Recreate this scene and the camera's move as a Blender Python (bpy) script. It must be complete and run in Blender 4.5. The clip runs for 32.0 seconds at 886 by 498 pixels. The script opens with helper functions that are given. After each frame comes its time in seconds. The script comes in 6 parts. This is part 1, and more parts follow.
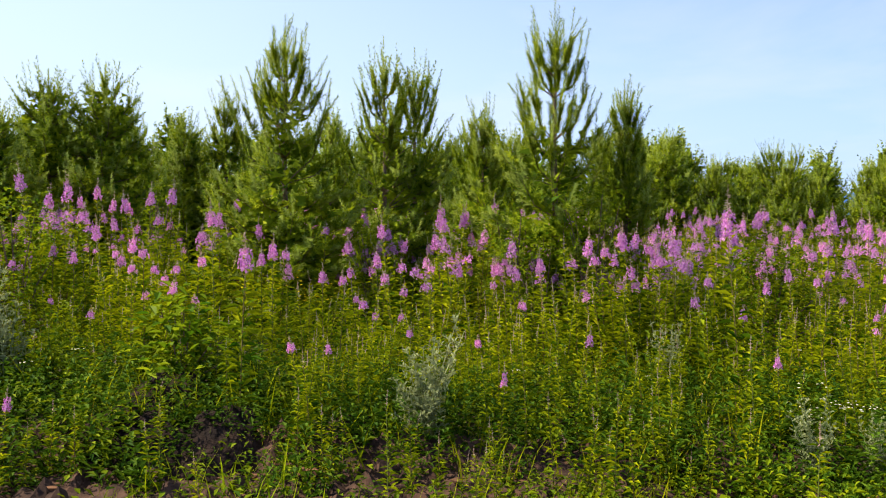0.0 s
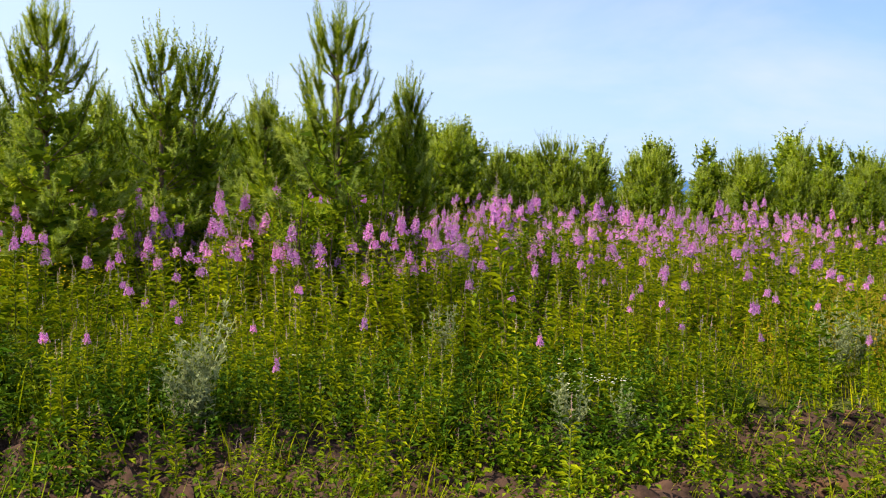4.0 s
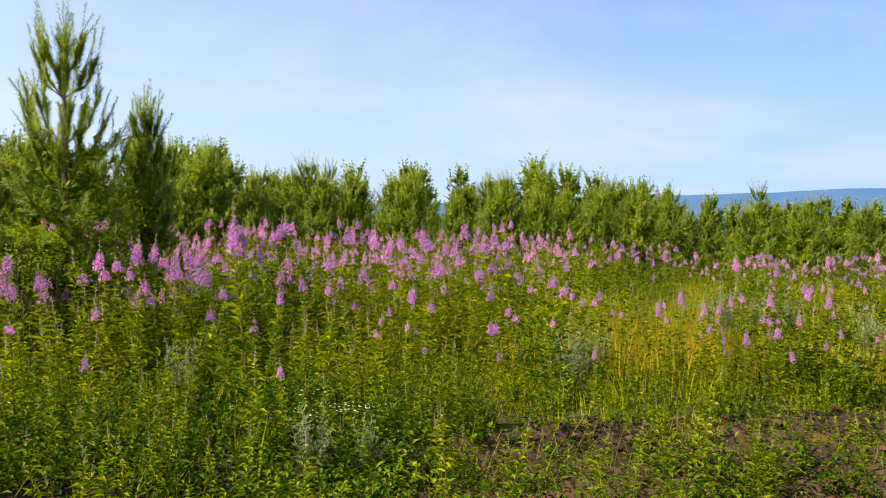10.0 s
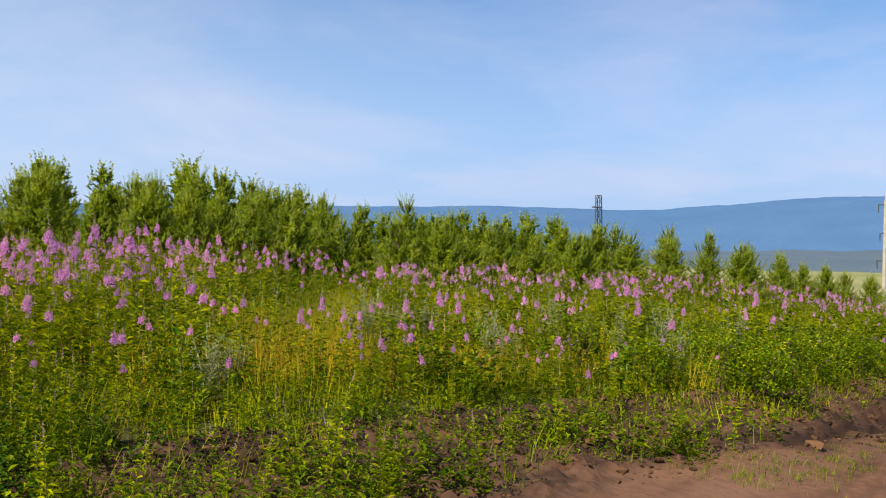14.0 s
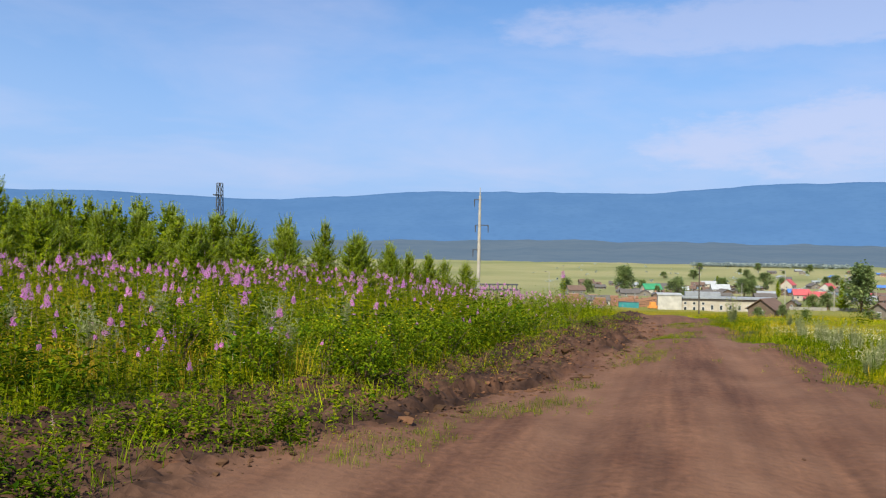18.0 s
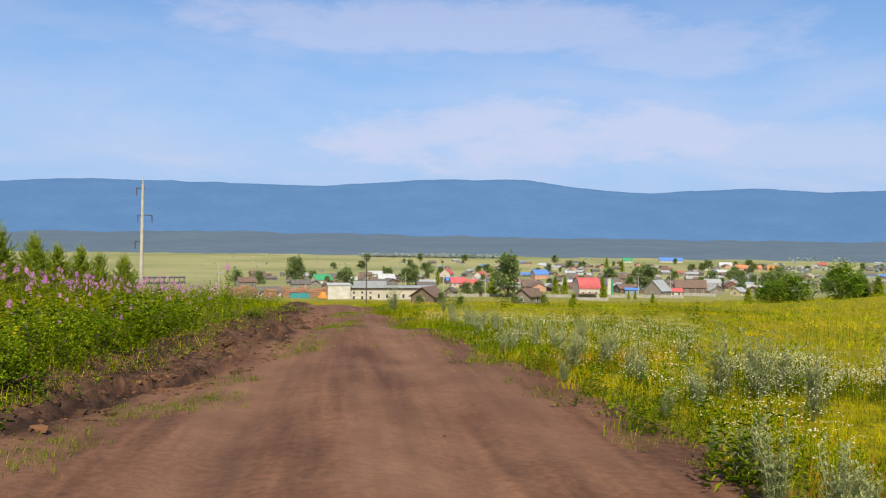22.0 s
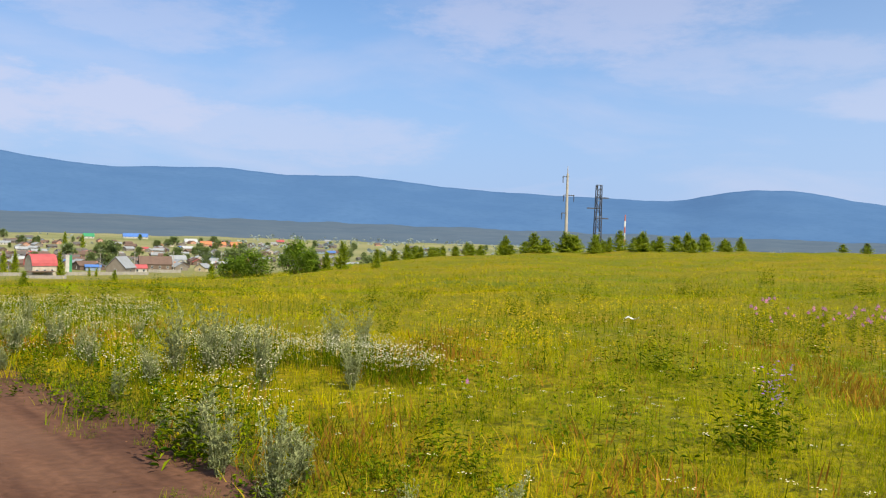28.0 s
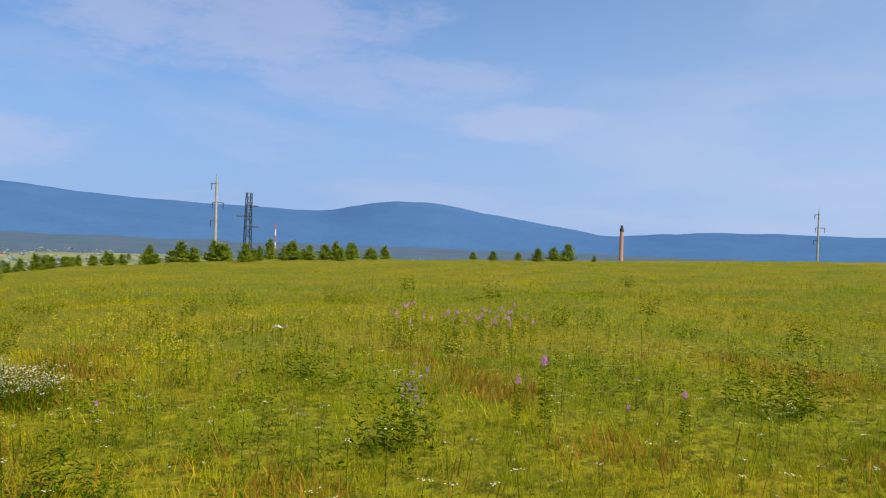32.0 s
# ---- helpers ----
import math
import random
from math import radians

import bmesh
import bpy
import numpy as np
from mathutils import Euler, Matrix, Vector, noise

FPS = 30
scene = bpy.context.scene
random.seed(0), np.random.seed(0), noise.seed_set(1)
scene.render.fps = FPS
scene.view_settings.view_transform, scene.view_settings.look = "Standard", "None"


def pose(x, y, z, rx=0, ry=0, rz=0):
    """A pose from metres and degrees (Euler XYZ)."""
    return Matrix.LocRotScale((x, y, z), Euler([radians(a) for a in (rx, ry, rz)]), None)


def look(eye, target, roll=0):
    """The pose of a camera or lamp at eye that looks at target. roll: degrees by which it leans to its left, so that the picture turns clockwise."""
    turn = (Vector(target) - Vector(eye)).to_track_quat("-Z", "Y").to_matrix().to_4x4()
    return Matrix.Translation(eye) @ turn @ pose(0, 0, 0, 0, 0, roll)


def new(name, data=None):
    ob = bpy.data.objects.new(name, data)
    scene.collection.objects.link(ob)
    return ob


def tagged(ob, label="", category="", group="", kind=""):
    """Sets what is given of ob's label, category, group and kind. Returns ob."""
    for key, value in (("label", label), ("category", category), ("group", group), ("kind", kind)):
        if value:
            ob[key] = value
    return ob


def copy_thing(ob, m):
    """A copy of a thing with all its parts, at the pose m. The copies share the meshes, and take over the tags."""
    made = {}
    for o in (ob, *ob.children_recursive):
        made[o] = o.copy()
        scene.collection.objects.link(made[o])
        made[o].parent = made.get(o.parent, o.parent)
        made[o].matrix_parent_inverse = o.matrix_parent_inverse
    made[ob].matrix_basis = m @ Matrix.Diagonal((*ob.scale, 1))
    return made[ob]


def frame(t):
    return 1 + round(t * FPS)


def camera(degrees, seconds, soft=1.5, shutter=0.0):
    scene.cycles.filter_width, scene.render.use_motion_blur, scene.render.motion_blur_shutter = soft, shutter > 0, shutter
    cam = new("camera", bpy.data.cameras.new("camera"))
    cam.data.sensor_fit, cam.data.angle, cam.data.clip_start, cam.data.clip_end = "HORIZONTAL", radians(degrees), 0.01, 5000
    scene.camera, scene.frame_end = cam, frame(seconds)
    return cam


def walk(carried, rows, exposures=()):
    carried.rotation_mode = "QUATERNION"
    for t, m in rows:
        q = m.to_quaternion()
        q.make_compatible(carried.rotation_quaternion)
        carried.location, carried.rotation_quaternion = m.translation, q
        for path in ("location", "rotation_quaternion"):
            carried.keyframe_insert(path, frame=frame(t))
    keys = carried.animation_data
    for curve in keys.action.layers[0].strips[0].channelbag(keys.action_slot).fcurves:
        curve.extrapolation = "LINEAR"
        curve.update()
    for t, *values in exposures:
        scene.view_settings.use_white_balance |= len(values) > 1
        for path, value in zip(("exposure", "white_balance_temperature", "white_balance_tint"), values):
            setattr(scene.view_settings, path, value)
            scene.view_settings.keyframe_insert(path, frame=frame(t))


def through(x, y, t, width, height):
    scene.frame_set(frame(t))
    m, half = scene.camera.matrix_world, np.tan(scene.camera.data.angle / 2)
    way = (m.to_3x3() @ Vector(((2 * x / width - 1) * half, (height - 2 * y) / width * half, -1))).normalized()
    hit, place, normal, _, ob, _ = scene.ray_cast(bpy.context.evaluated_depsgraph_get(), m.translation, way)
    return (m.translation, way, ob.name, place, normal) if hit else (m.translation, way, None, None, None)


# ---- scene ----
# seconds, stops, kelvin, tint: the camera's own exposure and white balance drift as it turns
EXPOSURES = [(0, .95, 6600, 11.5), (7, .95, 6620, 11.5), (11, .85, 6880, 11), (14, .62, 6900, 10.5), (17, .48, 6500, 10), (19.5, .48, 6150, 10),
             (21, .48, 6500, 10), (23, .49, 6880, 10), (25.5, .49, 7000, 10), (28, .50, 6700, 10), (30, .42, 6550, 10), (32, .25, 6120, 10)]
cam = camera(54.0, 32.0, 1.2)
PATH = [
    (0.0, 0.004, 0.002, 1.599, 89.41, 0.21, -0.00),
    (0.5, 0.013, 0.005, 1.599, 89.27, 0.02, -1.60),
    (1.0, 0.027, 0.008, 1.597, 89.10, -0.06, -3.05),
    (1.5, 0.045, 0.010, 1.597, 88.98, -0.06, -4.74),
    (2.0, 0.064, 0.011, 1.597, 88.84, -0.10, -6.62),
    (2.5, 0.080, 0.012, 1.597, 88.75, -0.09, -8.43),
    (3.0, 0.097, 0.012, 1.596, 88.67, -0.07, -10.09),
    (3.5, 0.114, 0.011, 1.594, 88.48, -0.06, -11.87),
    (5.5, 0.138, 0.009, 1.594, 88.27, -0.05, -17.12),
    (6.0, 0.161, 0.010, 1.594, 88.20, 0.10, -18.20),
    (6.5, 0.191, 0.012, 1.597, 88.06, 0.47, -19.42),
    (7.0, 0.232, 0.011, 1.605, 88.27, 0.56, -20.59),
    (7.5, 0.273, 0.011, 1.614, 88.63, 0.55, -21.91),
    (8.0, 0.297, 0.015, 1.622, 89.02, 0.67, -23.33),
    (8.5, 0.301, 0.025, 1.625, 89.24, 0.77, -24.52),
    (9.0, 0.298, 0.038, 1.624, 89.48, 0.88, -25.87),
    (9.5, 0.299, 0.047, 1.623, 89.54, 0.89, -27.30),
    (10.0, 0.305, 0.052, 1.622, 89.71, 0.85, -28.82),
    (10.5, 0.315, 0.054, 1.622, 89.86, 0.83, -30.48),
    (11.0, 0.327, 0.057, 1.621, 89.85, 0.71, -32.04),
    (11.5, 0.346, 0.061, 1.618, 89.88, 0.66, -33.71),
    (12.0, 0.374, 0.067, 1.615, 89.98, 0.54, -35.91),
    (12.5, 0.408, 0.072, 1.612, 90.03, 0.24, -39.94),
    (13.0, 0.443, 0.076, 1.606, 90.04, 0.07, -44.59),
    (13.5, 0.474, 0.077, 1.602, 90.04, -0.17, -47.92),
    (14.0, 0.505, 0.072, 1.599, 90.12, -0.32, -51.00),
    (14.5, 0.534, 0.057, 1.596, 90.09, -0.33, -54.27),
    (16.5, 0.565, 0.031, 1.593, 89.93, -0.52, -66.44),
    (17.0, 0.585, 0.008, 1.592, 89.76, -0.64, -69.39),
    (17.5, 0.599, -0.012, 1.594, 89.66, -0.59, -72.21),
    (18.0, 0.609, -0.033, 1.600, 89.58, -0.59, -75.50),
    (18.5, 0.618, -0.061, 1.603, 89.51, -0.65, -79.42),
    (19.0, 0.625, -0.096, 1.604, 89.30, -0.64, -82.52),
    (19.5, 0.632, -0.129, 1.602, 89.25, -0.65, -85.13),
    (20.0, 0.637, -0.151, 1.601, 89.14, -0.62, -87.55),
    (20.5, 0.641, -0.162, 1.601, 89.20, -0.62, -90.13),
    (21.0, 0.646, -0.165, 1.602, 89.26, -0.63, -92.73),
    (21.5, 0.650, -0.168, 1.602, 89.19, -0.59, -94.84),
    (22.0, 0.654, -0.173, 1.602, 89.24, -0.66, -96.91),
    (22.5, 0.658, -0.180, 1.602, 89.21, -0.77, -98.76),
    (23.0, 0.664, -0.190, 1.601, 89.21, -0.97, -101.29),
    (23.5, 0.670, -0.198, 1.601, 89.16, -1.11, -103.91),
    (24.0, 0.675, -0.204, 1.601, 89.09, -1.26, -106.67),
    (24.5, 0.679, -0.208, 1.602, 89.04, -1.29, -109.49),
    (25.0, 0.680, -0.215, 1.603, 89.00, -1.56, -112.31),
    (25.5, 0.680, -0.229, 1.604, 88.92, -1.79, -115.23),
    (27.5, 0.677, -0.257, 1.602, 88.63, -1.92, -127.83),
    (28.0, 0.680, -0.289, 1.602, 88.50, -2.02, -131.05),
    (28.5, 0.685, -0.319, 1.601, 88.80, -2.22, -133.43),
    (29.0, 0.695, -0.340, 1.600, 88.88, -2.26, -134.94),
    (29.5, 0.711, -0.355, 1.599, 88.88, -1.97, -136.43),
    (30.0, 0.728, -0.371, 1.599, 89.07, -1.77, -138.61),
    (30.5, 0.742, -0.391, 1.598, 89.20, -1.59, -141.45),
    (31.0, 0.748, -0.415, 1.597, 89.43, -1.55, -145.88),
    (31.5, 0.746, -0.436, 1.596, 89.65, -1.71, -150.80),
    (32.0, 0.739, -0.451, 1.596, 89.89, -2.14, -153.78),
]
walk(cam, [(t, pose(*p)) for t, *p in PATH], EXPOSURES)

# ---- world, sun, exposure ----
SUN_AZ, SUN_EL = -82.0, 48.0          # degrees clockwise from +Y, and above the horizon
world = bpy.data.worlds.new("sky")
scene.world = world
world.use_nodes = True
wn, wl = world.node_tree.nodes, world.node_tree.links
wn.clear()
sky = wn.new("ShaderNodeTexSky")
sky.sky_type, sky.sun_disc = "NISHITA", False
sky.sun_elevation, sky.sun_rotation = radians(SUN_EL), radians(SUN_AZ)
sky.air_density, sky.dust_density, sky.ozone_density = 1.0, 0.6, 2.5
tc = wn.new("ShaderNodeTexCoord")
sep = wn.new("ShaderNodeSeparateXYZ")
wl.new(tc.outputs["Generated"], sep.inputs[0])
# thin cloud: noise on a flat layer high above, so that it flattens towards the horizon
hgt = wn.new("ShaderNodeMath"); hgt.operation = "MAXIMUM"; hgt.inputs[1].default_value = 0.02
wl.new(sep.outputs["Z"], hgt.inputs[0])
lift = wn.new("ShaderNodeMath"); lift.operation = "ADD"; lift.inputs[1].default_value = 0.16
wl.new(hgt.outputs[0], lift.inputs[0])
dx_ = wn.new("ShaderNodeMath"); dx_.operation = "DIVIDE"
dy_ = wn.new("ShaderNodeMath"); dy_.operation = "DIVIDE"
wl.new(sep.outputs["X"], dx_.inputs[0]); wl.new(lift.outputs[0], dx_.inputs[1])
wl.new(sep.outputs["Y"], dy_.inputs[0]); wl.new(lift.outputs[0], dy_.inputs[1])
comb = wn.new("ShaderNodeCombineXYZ")
wl.new(dx_.outputs[0], comb.inputs[0]); wl.new(dy_.outputs[0], comb.inputs[1])
comb.inputs[2].default_value = 3.7
cn = wn.new("ShaderNodeTexNoise")
cn.inputs["Scale"].default_value, cn.inputs["Detail"].default_value, cn.inputs["Roughness"].default_value = 0.95, 9.0, 0.56
cn.inputs["Distortion"].default_value = 0.35
wl.new(comb.outputs[0], cn.inputs["Vector"])
cr = wn.new("ShaderNodeValToRGB")
cr.color_ramp.elements[0].position, cr.color_ramp.elements[1].position = 0.45, 0.80
cr.color_ramp.elements[0].color, cr.color_ramp.elements[1].color = (0, 0, 0, 1), (0.42, 0.42, 0.42, 1)
wl.new(cn.outputs["Fac"], cr.inputs["Fac"])
# long low cloud banks over the valley and the mountains: degrees clockwise from +Y, degrees up, half width, half height, thickness
azm = wn.new("ShaderNodeMath"); azm.operation = "ARCTAN2"
wl.new(sep.outputs["X"], azm.inputs[0]); wl.new(sep.outputs["Y"], azm.inputs[1])
fray = wn.new("ShaderNodeTexNoise")
fray.inputs["Scale"].default_value, fray.inputs["Detail"].default_value, fray.inputs["Roughness"].default_value = 6.5, 9.0, 0.66
frs = wn.new("ShaderNodeVectorMath"); frs.operation = "MULTIPLY"; frs.inputs[1].default_value = (1.0, 1.0, 3.2)
wl.new(tc.outputs["Generated"], frs.inputs[0]); wl.new(frs.outputs[0], fray.inputs["Vector"])


def sky_math(op, a, b):
    k = wn.new("ShaderNodeMath"); k.operation = op
    for i, v in enumerate((a, b)):
        if isinstance(v, (int, float)):
            k.inputs[i].default_value = v
        else:
            wl.new(v, k.inputs[i])
    return k.outputs[0]


cover = cr.outputs["Color"]
for ca, ce, cw, chh, cf in [(103, 6.6, 16, 2.9, .50), (120, 5.6, 14, 2.0, .32), (139, 13.6, 13, 3.6, .38), (150, 10.5, 10, 2.0, .28), (159, 8.3, 7, 1.5, .34), (98, 13.6, 20, 1.9, .36), (112, 12.0, 9, 2.0, .30)]:
    fr = sky_math("SUBTRACT", fray.outputs["Fac"], .5)
    ua_ = sky_math("MULTIPLY", sky_math("SUBTRACT", azm.outputs[0], radians(ca)), 1 / radians(cw))
    ue_ = sky_math("MULTIPLY", sky_math("SUBTRACT", sep.outputs["Z"], math.sin(radians(ce))), 1 / radians(chh))
    rr_ = sky_math("ADD", sky_math("ADD", sky_math("MULTIPLY", ua_, ua_), sky_math("MULTIPLY", ue_, ue_)), sky_math("MULTIPLY", fr, 3.6))
    mr_ = wn.new("ShaderNodeMapRange"); mr_.interpolation_type = "SMOOTHSTEP"
    mr_.inputs["From Min"].default_value, mr_.inputs["From Max"].default_value = 1.15, 0.05
    mr_.inputs["To Min"].default_value, mr_.inputs["To Max"].default_value = 0.0, cf
    wl.new(rr_, mr_.inputs["Value"])
    cover = sky_math("MAXIMUM", cover, mr_.outputs[0])
# haze whitens the sky towards the sun's side
dotp = wn.new("ShaderNodeVectorMath"); dotp.operation = "DOT_PRODUCT"
dotp.inputs[1].default_value = (math.sin(radians(SUN_AZ)), math.cos(radians(SUN_AZ)), 0)
wl.new(tc.outputs["Generated"], dotp.inputs[0])
hz = wn.new("ShaderNodeMapRange")
hz.inputs["From Min"].default_value, hz.inputs["From Max"].default_value = -0.75, 1.0
hz.inputs["To Min"].default_value, hz.inputs["To Max"].default_value = 0.0, 0.78
wl.new(dotp.outputs["Value"], hz.inputs["Value"])
blue = wn.new("ShaderNodeMix"); blue.data_type = "RGBA"; blue.blend_type = "MULTIPLY"
blue.inputs["Factor"].default_value = 1.0
blue.inputs["B"].default_value = (0.64, 0.97, 1.27, 1)
wl.new(sky.outputs[0], blue.inputs["A"])
# blue haze low over the land
low = wn.new("ShaderNodeMapRange"); low.interpolation_type = "SMOOTHSTEP"
low.inputs["From Min"].default_value, low.inputs["From Max"].default_value = 0.0, 0.34
low.inputs["To Min"].default_value, low.inputs["To Max"].default_value = 0.90, 0.10
wl.new(sep.outputs["Z"], low.inputs["Value"])
hazem = wn.new("ShaderNodeMix"); hazem.data_type = "RGBA"
hazem.inputs["B"].default_value = (3.45, 4.85, 7.8, 1)
wl.new(low.outputs[0], hazem.inputs["Factor"]); wl.new(blue.outputs["Result"], hazem.inputs["A"])
cloudm = wn.new("ShaderNodeMix"); cloudm.data_type = "RGBA"
wl.new(cover, cloudm.inputs["Factor"]); wl.new(hazem.outputs["Result"], cloudm.inputs["A"])
cloudm.inputs["B"].default_value = (6.6, 6.35, 7.7, 1)
mixc = wn.new("ShaderNodeMix"); mixc.data_type = "RGBA"
wl.new(hz.outputs[0], mixc.inputs["Factor"]); wl.new(cloudm.outputs["Result"], mixc.inputs["A"])
mixc.inputs["B"].default_value = (6.9, 7.9, 9.3, 1)
bg = wn.new("ShaderNodeBackground"); bg.inputs["Strength"].default_value = 0.081
wout = wn.new("ShaderNodeOutputWorld")
wl.new(mixc.outputs["Result"], bg.inputs["Color"]); wl.new(bg.outputs[0], wout.inputs["Surface"])

sun = new("sun", bpy.data.lights.new("sun", "SUN"))
sun.data.energy, sun.data.angle, sun.data.color = 5.15, radians(0.8), (1.0, 0.91, 0.70)
sd = Vector((math.sin(radians(SUN_AZ)) * math.cos(radians(SUN_EL)), math.cos(radians(SUN_AZ)) * math.cos(radians(SUN_EL)), math.sin(radians(SUN_EL))))
sun.matrix_world = look(sd * 60, (0, 0, 0))

# ---- materials ----
def nodes_of(name):
    m = bpy.data.materials.new(name)
    m.use_nodes = True
    return m, m.node_tree.nodes, m.node_tree.links, m.node_tree.nodes["Principled BSDF"]


def noise_mix(n, l, a, b, scale, lo=0.35, hi=0.65, detail=4.0, coord="Object", stretch=None):
    """A colour that wanders between a and b by noise of that scale (per metre)."""
    t = n.new("ShaderNodeTexCoord")
    x = n.new("ShaderNodeTexNoise")
    x.inputs["Scale"].default_value, x.inputs["Detail"].default_value = scale, detail
    if stretch:
        sv = n.new("ShaderNodeVectorMath"); sv.operation = "MULTIPLY"; sv.inputs[1].default_value = stretch
        l.new(t.outputs[coord], sv.inputs[0]); l.new(sv.outputs[0], x.inputs["Vector"])
    else:
        l.new(t.outputs[coord], x.inputs["Vector"])
    r = n.new("ShaderNodeMapRange")
    r.inputs["From Min"].default_value, r.inputs["From Max"].default_value = lo, hi
    l.new(x.outputs["Fac"], r.inputs["Value"])
    m = n.new("ShaderNodeMix"); m.data_type = "RGBA"
    l.new(r.outputs[0], m.inputs["Factor"])
    for k, c in (("A", a), ("B", b)):
        if isinstance(c, tuple):
            m.inputs[k].default_value = (*c, 1)
        else:
            l.new(c, m.inputs[k])
    return m.outputs["Result"]


def leaf_mat(name, a, b, through=0.35, rough=0.5, obj=False):
    """Foliage: colour varies leaf by leaf (or plant by plant), light shines through it."""
    m, n, l, p = nodes_of(name)
    if obj:
        rnd = n.new("ShaderNodeObjectInfo").outputs["Random"]
    else:
        rnd = n.new("ShaderNodeNewGeometry").outputs["Random Per Island"]
    mx = n.new("ShaderNodeMix"); mx.data_type = "RGBA"
    l.new(rnd, mx.inputs["Factor"])
    mx.inputs["A"].default_value, mx.inputs["B"].default_value = (*a, 1), (*b, 1)
    big = noise_mix(n, l, (0.66, 0.70, 0.62), (1.32, 1.20, 1.0), 0.8)
    mul = n.new("ShaderNodeMix"); mul.data_type = "RGBA"; mul.blend_type = "MULTIPLY"; mul.inputs["Factor"].default_value = 1
    l.new(mx.outputs["Result"], mul.inputs["A"]); l.new(big, mul.inputs["B"])
    col = mul.outputs["Result"]
    if name.startswith(("grass", "dry_grass")):
        wide = noise_mix(n, l, (0.60, 0.92, 0.8), (1.20, 1.06, 0.8), 0.13, 0.36, 0.64, 6)
        m3 = n.new("ShaderNodeMix"); m3.data_type = "RGBA"; m3.blend_type = "MULTIPLY"; m3.inputs["Factor"].default_value = 1
        l.new(col, m3.inputs["A"]); l.new(wide, m3.inputs["B"])
        col = m3.outputs["Result"]
    l.new(col, p.inputs["Base Color"])
    p.inputs["Roughness"].default_value = rough
    p.inputs["Specular IOR Level"].default_value = 0.04
    tr = n.new("ShaderNodeBsdfTranslucent"); l.new(col, tr.inputs["Color"])
    ms = n.new("ShaderNodeMixShader"); ms.inputs[0].default_value = through
    l.new(p.outputs[0], ms.inputs[1]); l.new(tr.outputs[0], ms.inputs[2])
    l.new(ms.outputs[0], n["Material Output"].inputs["Surface"])
    return m


def plain_mat(name, a, b=None, scale=3.0, rough=0.7, metal=0.0, bump=0.0, bscale=30.0):
    m, n, l, p = nodes_of(name)
    b = b or tuple(c * 0.75 for c in a)
    l.new(noise_mix(n, l, a, b, scale), p.inputs["Base Color"])
    p.inputs["Roughness"].default_value, p.inputs["Metallic"].default_value = rough, metal
    p.inputs["Specular IOR Level"].default_value = 0.05 if rough > .9 else 0.5
    if bump:
        t = n.new("ShaderNodeTexCoord")
        x = n.new("ShaderNodeTexNoise"); x.inputs["Scale"].default_value, x.inputs["Detail"].default_value = bscale, 6
        l.new(t.outputs["Object"], x.inputs["Vector"])
        bn = n.new("ShaderNodeBump"); bn.inputs["Strength"].default_value, bn.inputs["Distance"].default_value = bump, 0.05
        l.new(x.outputs["Fac"], bn.inputs["Height"]); l.new(bn.outputs[0], p.inputs["Normal"])
    return m


FIRE_LEAF = leaf_mat("willowherb_leaf", (0.030, 0.098, 0.003), (0.43, 0.47, 0.007), 0.30, 0.6)
FIRE_STEM = leaf_mat("willowherb_stem", (0.10, 0.14, 0.04), (0.17, 0.10, 0.06), 0.1)
PETAL = leaf_mat("magenta_petal", (0.57, 0.16, 0.62), (0.78, 0.38, 0.87), 0.4)
BUD = leaf_mat("willowherb_bud", (0.40, 0.26, 0.30), (0.50, 0.44, 0.34), 0.4)
GRASS = leaf_mat("grass_blade", (0.200, 0.225, 0.003), (0.47, 0.445, 0.006), 0.42, 0.65)
GRASS_DRY = leaf_mat("dry_grass_blade", (0.37, 0.29, 0.018), (0.47, 0.37, 0.05), 0.36, 0.7)
GRASS_RED = leaf_mat("rusty_grass_head", (0.27, 0.12, 0.02), (0.34, 0.20, 0.03), 0.4, 0.7)
HERB = leaf_mat("herb_leaf", (0.024, 0.072, 0.002), (0.18, 0.235, 0.004), 0.26, 0.65)
# dark herbs, with the shade on the left bank put into the leaf colour
DARK_HERB = leaf_mat("dark_herb_leaf", (0.020, 0.062, 0.004), (0.085, 0.155, 0.008), 0.28, 0.6)
WORM = leaf_mat("wormwood_leaf", (0.20, 0.245, 0.12), (0.37, 0.41, 0.235), 0.3, 0.8)
NEEDLE = leaf_mat("pine_needle", (0.062, 0.135, 0.008), (0.37, 0.44, 0.016), 0.28, 0.65)
NEEDLE_TIP = leaf_mat("young_pine_needle", (0.20, 0.28, 0.05), (0.38, 0.45, 0.09), 0.40, 0.6)
BROAD = leaf_mat("broad_leaf", (0.050, 0.130, 0.004), (0.27, 0.34, 0.010), 0.42, 0.5)
# village tree green, lightened with some painted haze in the colour
FARLEAF = leaf_mat("hazed_tree_leaf", (0.170, 0.250, 0.115), (0.300, 0.375, 0.165), 0.55, 0.8)
# leaf colour paled towards blue to paint in the haze of distance
HAZYLEAF = leaf_mat("hazy_wood_leaf", (0.30, 0.37, 0.42), (0.33, 0.40, 0.45), 0.5, 0.9)
WHITE = leaf_mat("white_petal", (0.52, 0.52, 0.42), (0.66, 0.65, 0.56), 0.2, 0.7)
YELLOW = leaf_mat("yellow_petal", (0.55, 0.42, 0.005), (0.66, 0.54, 0.01), 0.25, 0.7)
VIOLET = leaf_mat("violet_petal", (0.20, 0.10, 0.45), (0.30, 0.17, 0.6), 0.3)
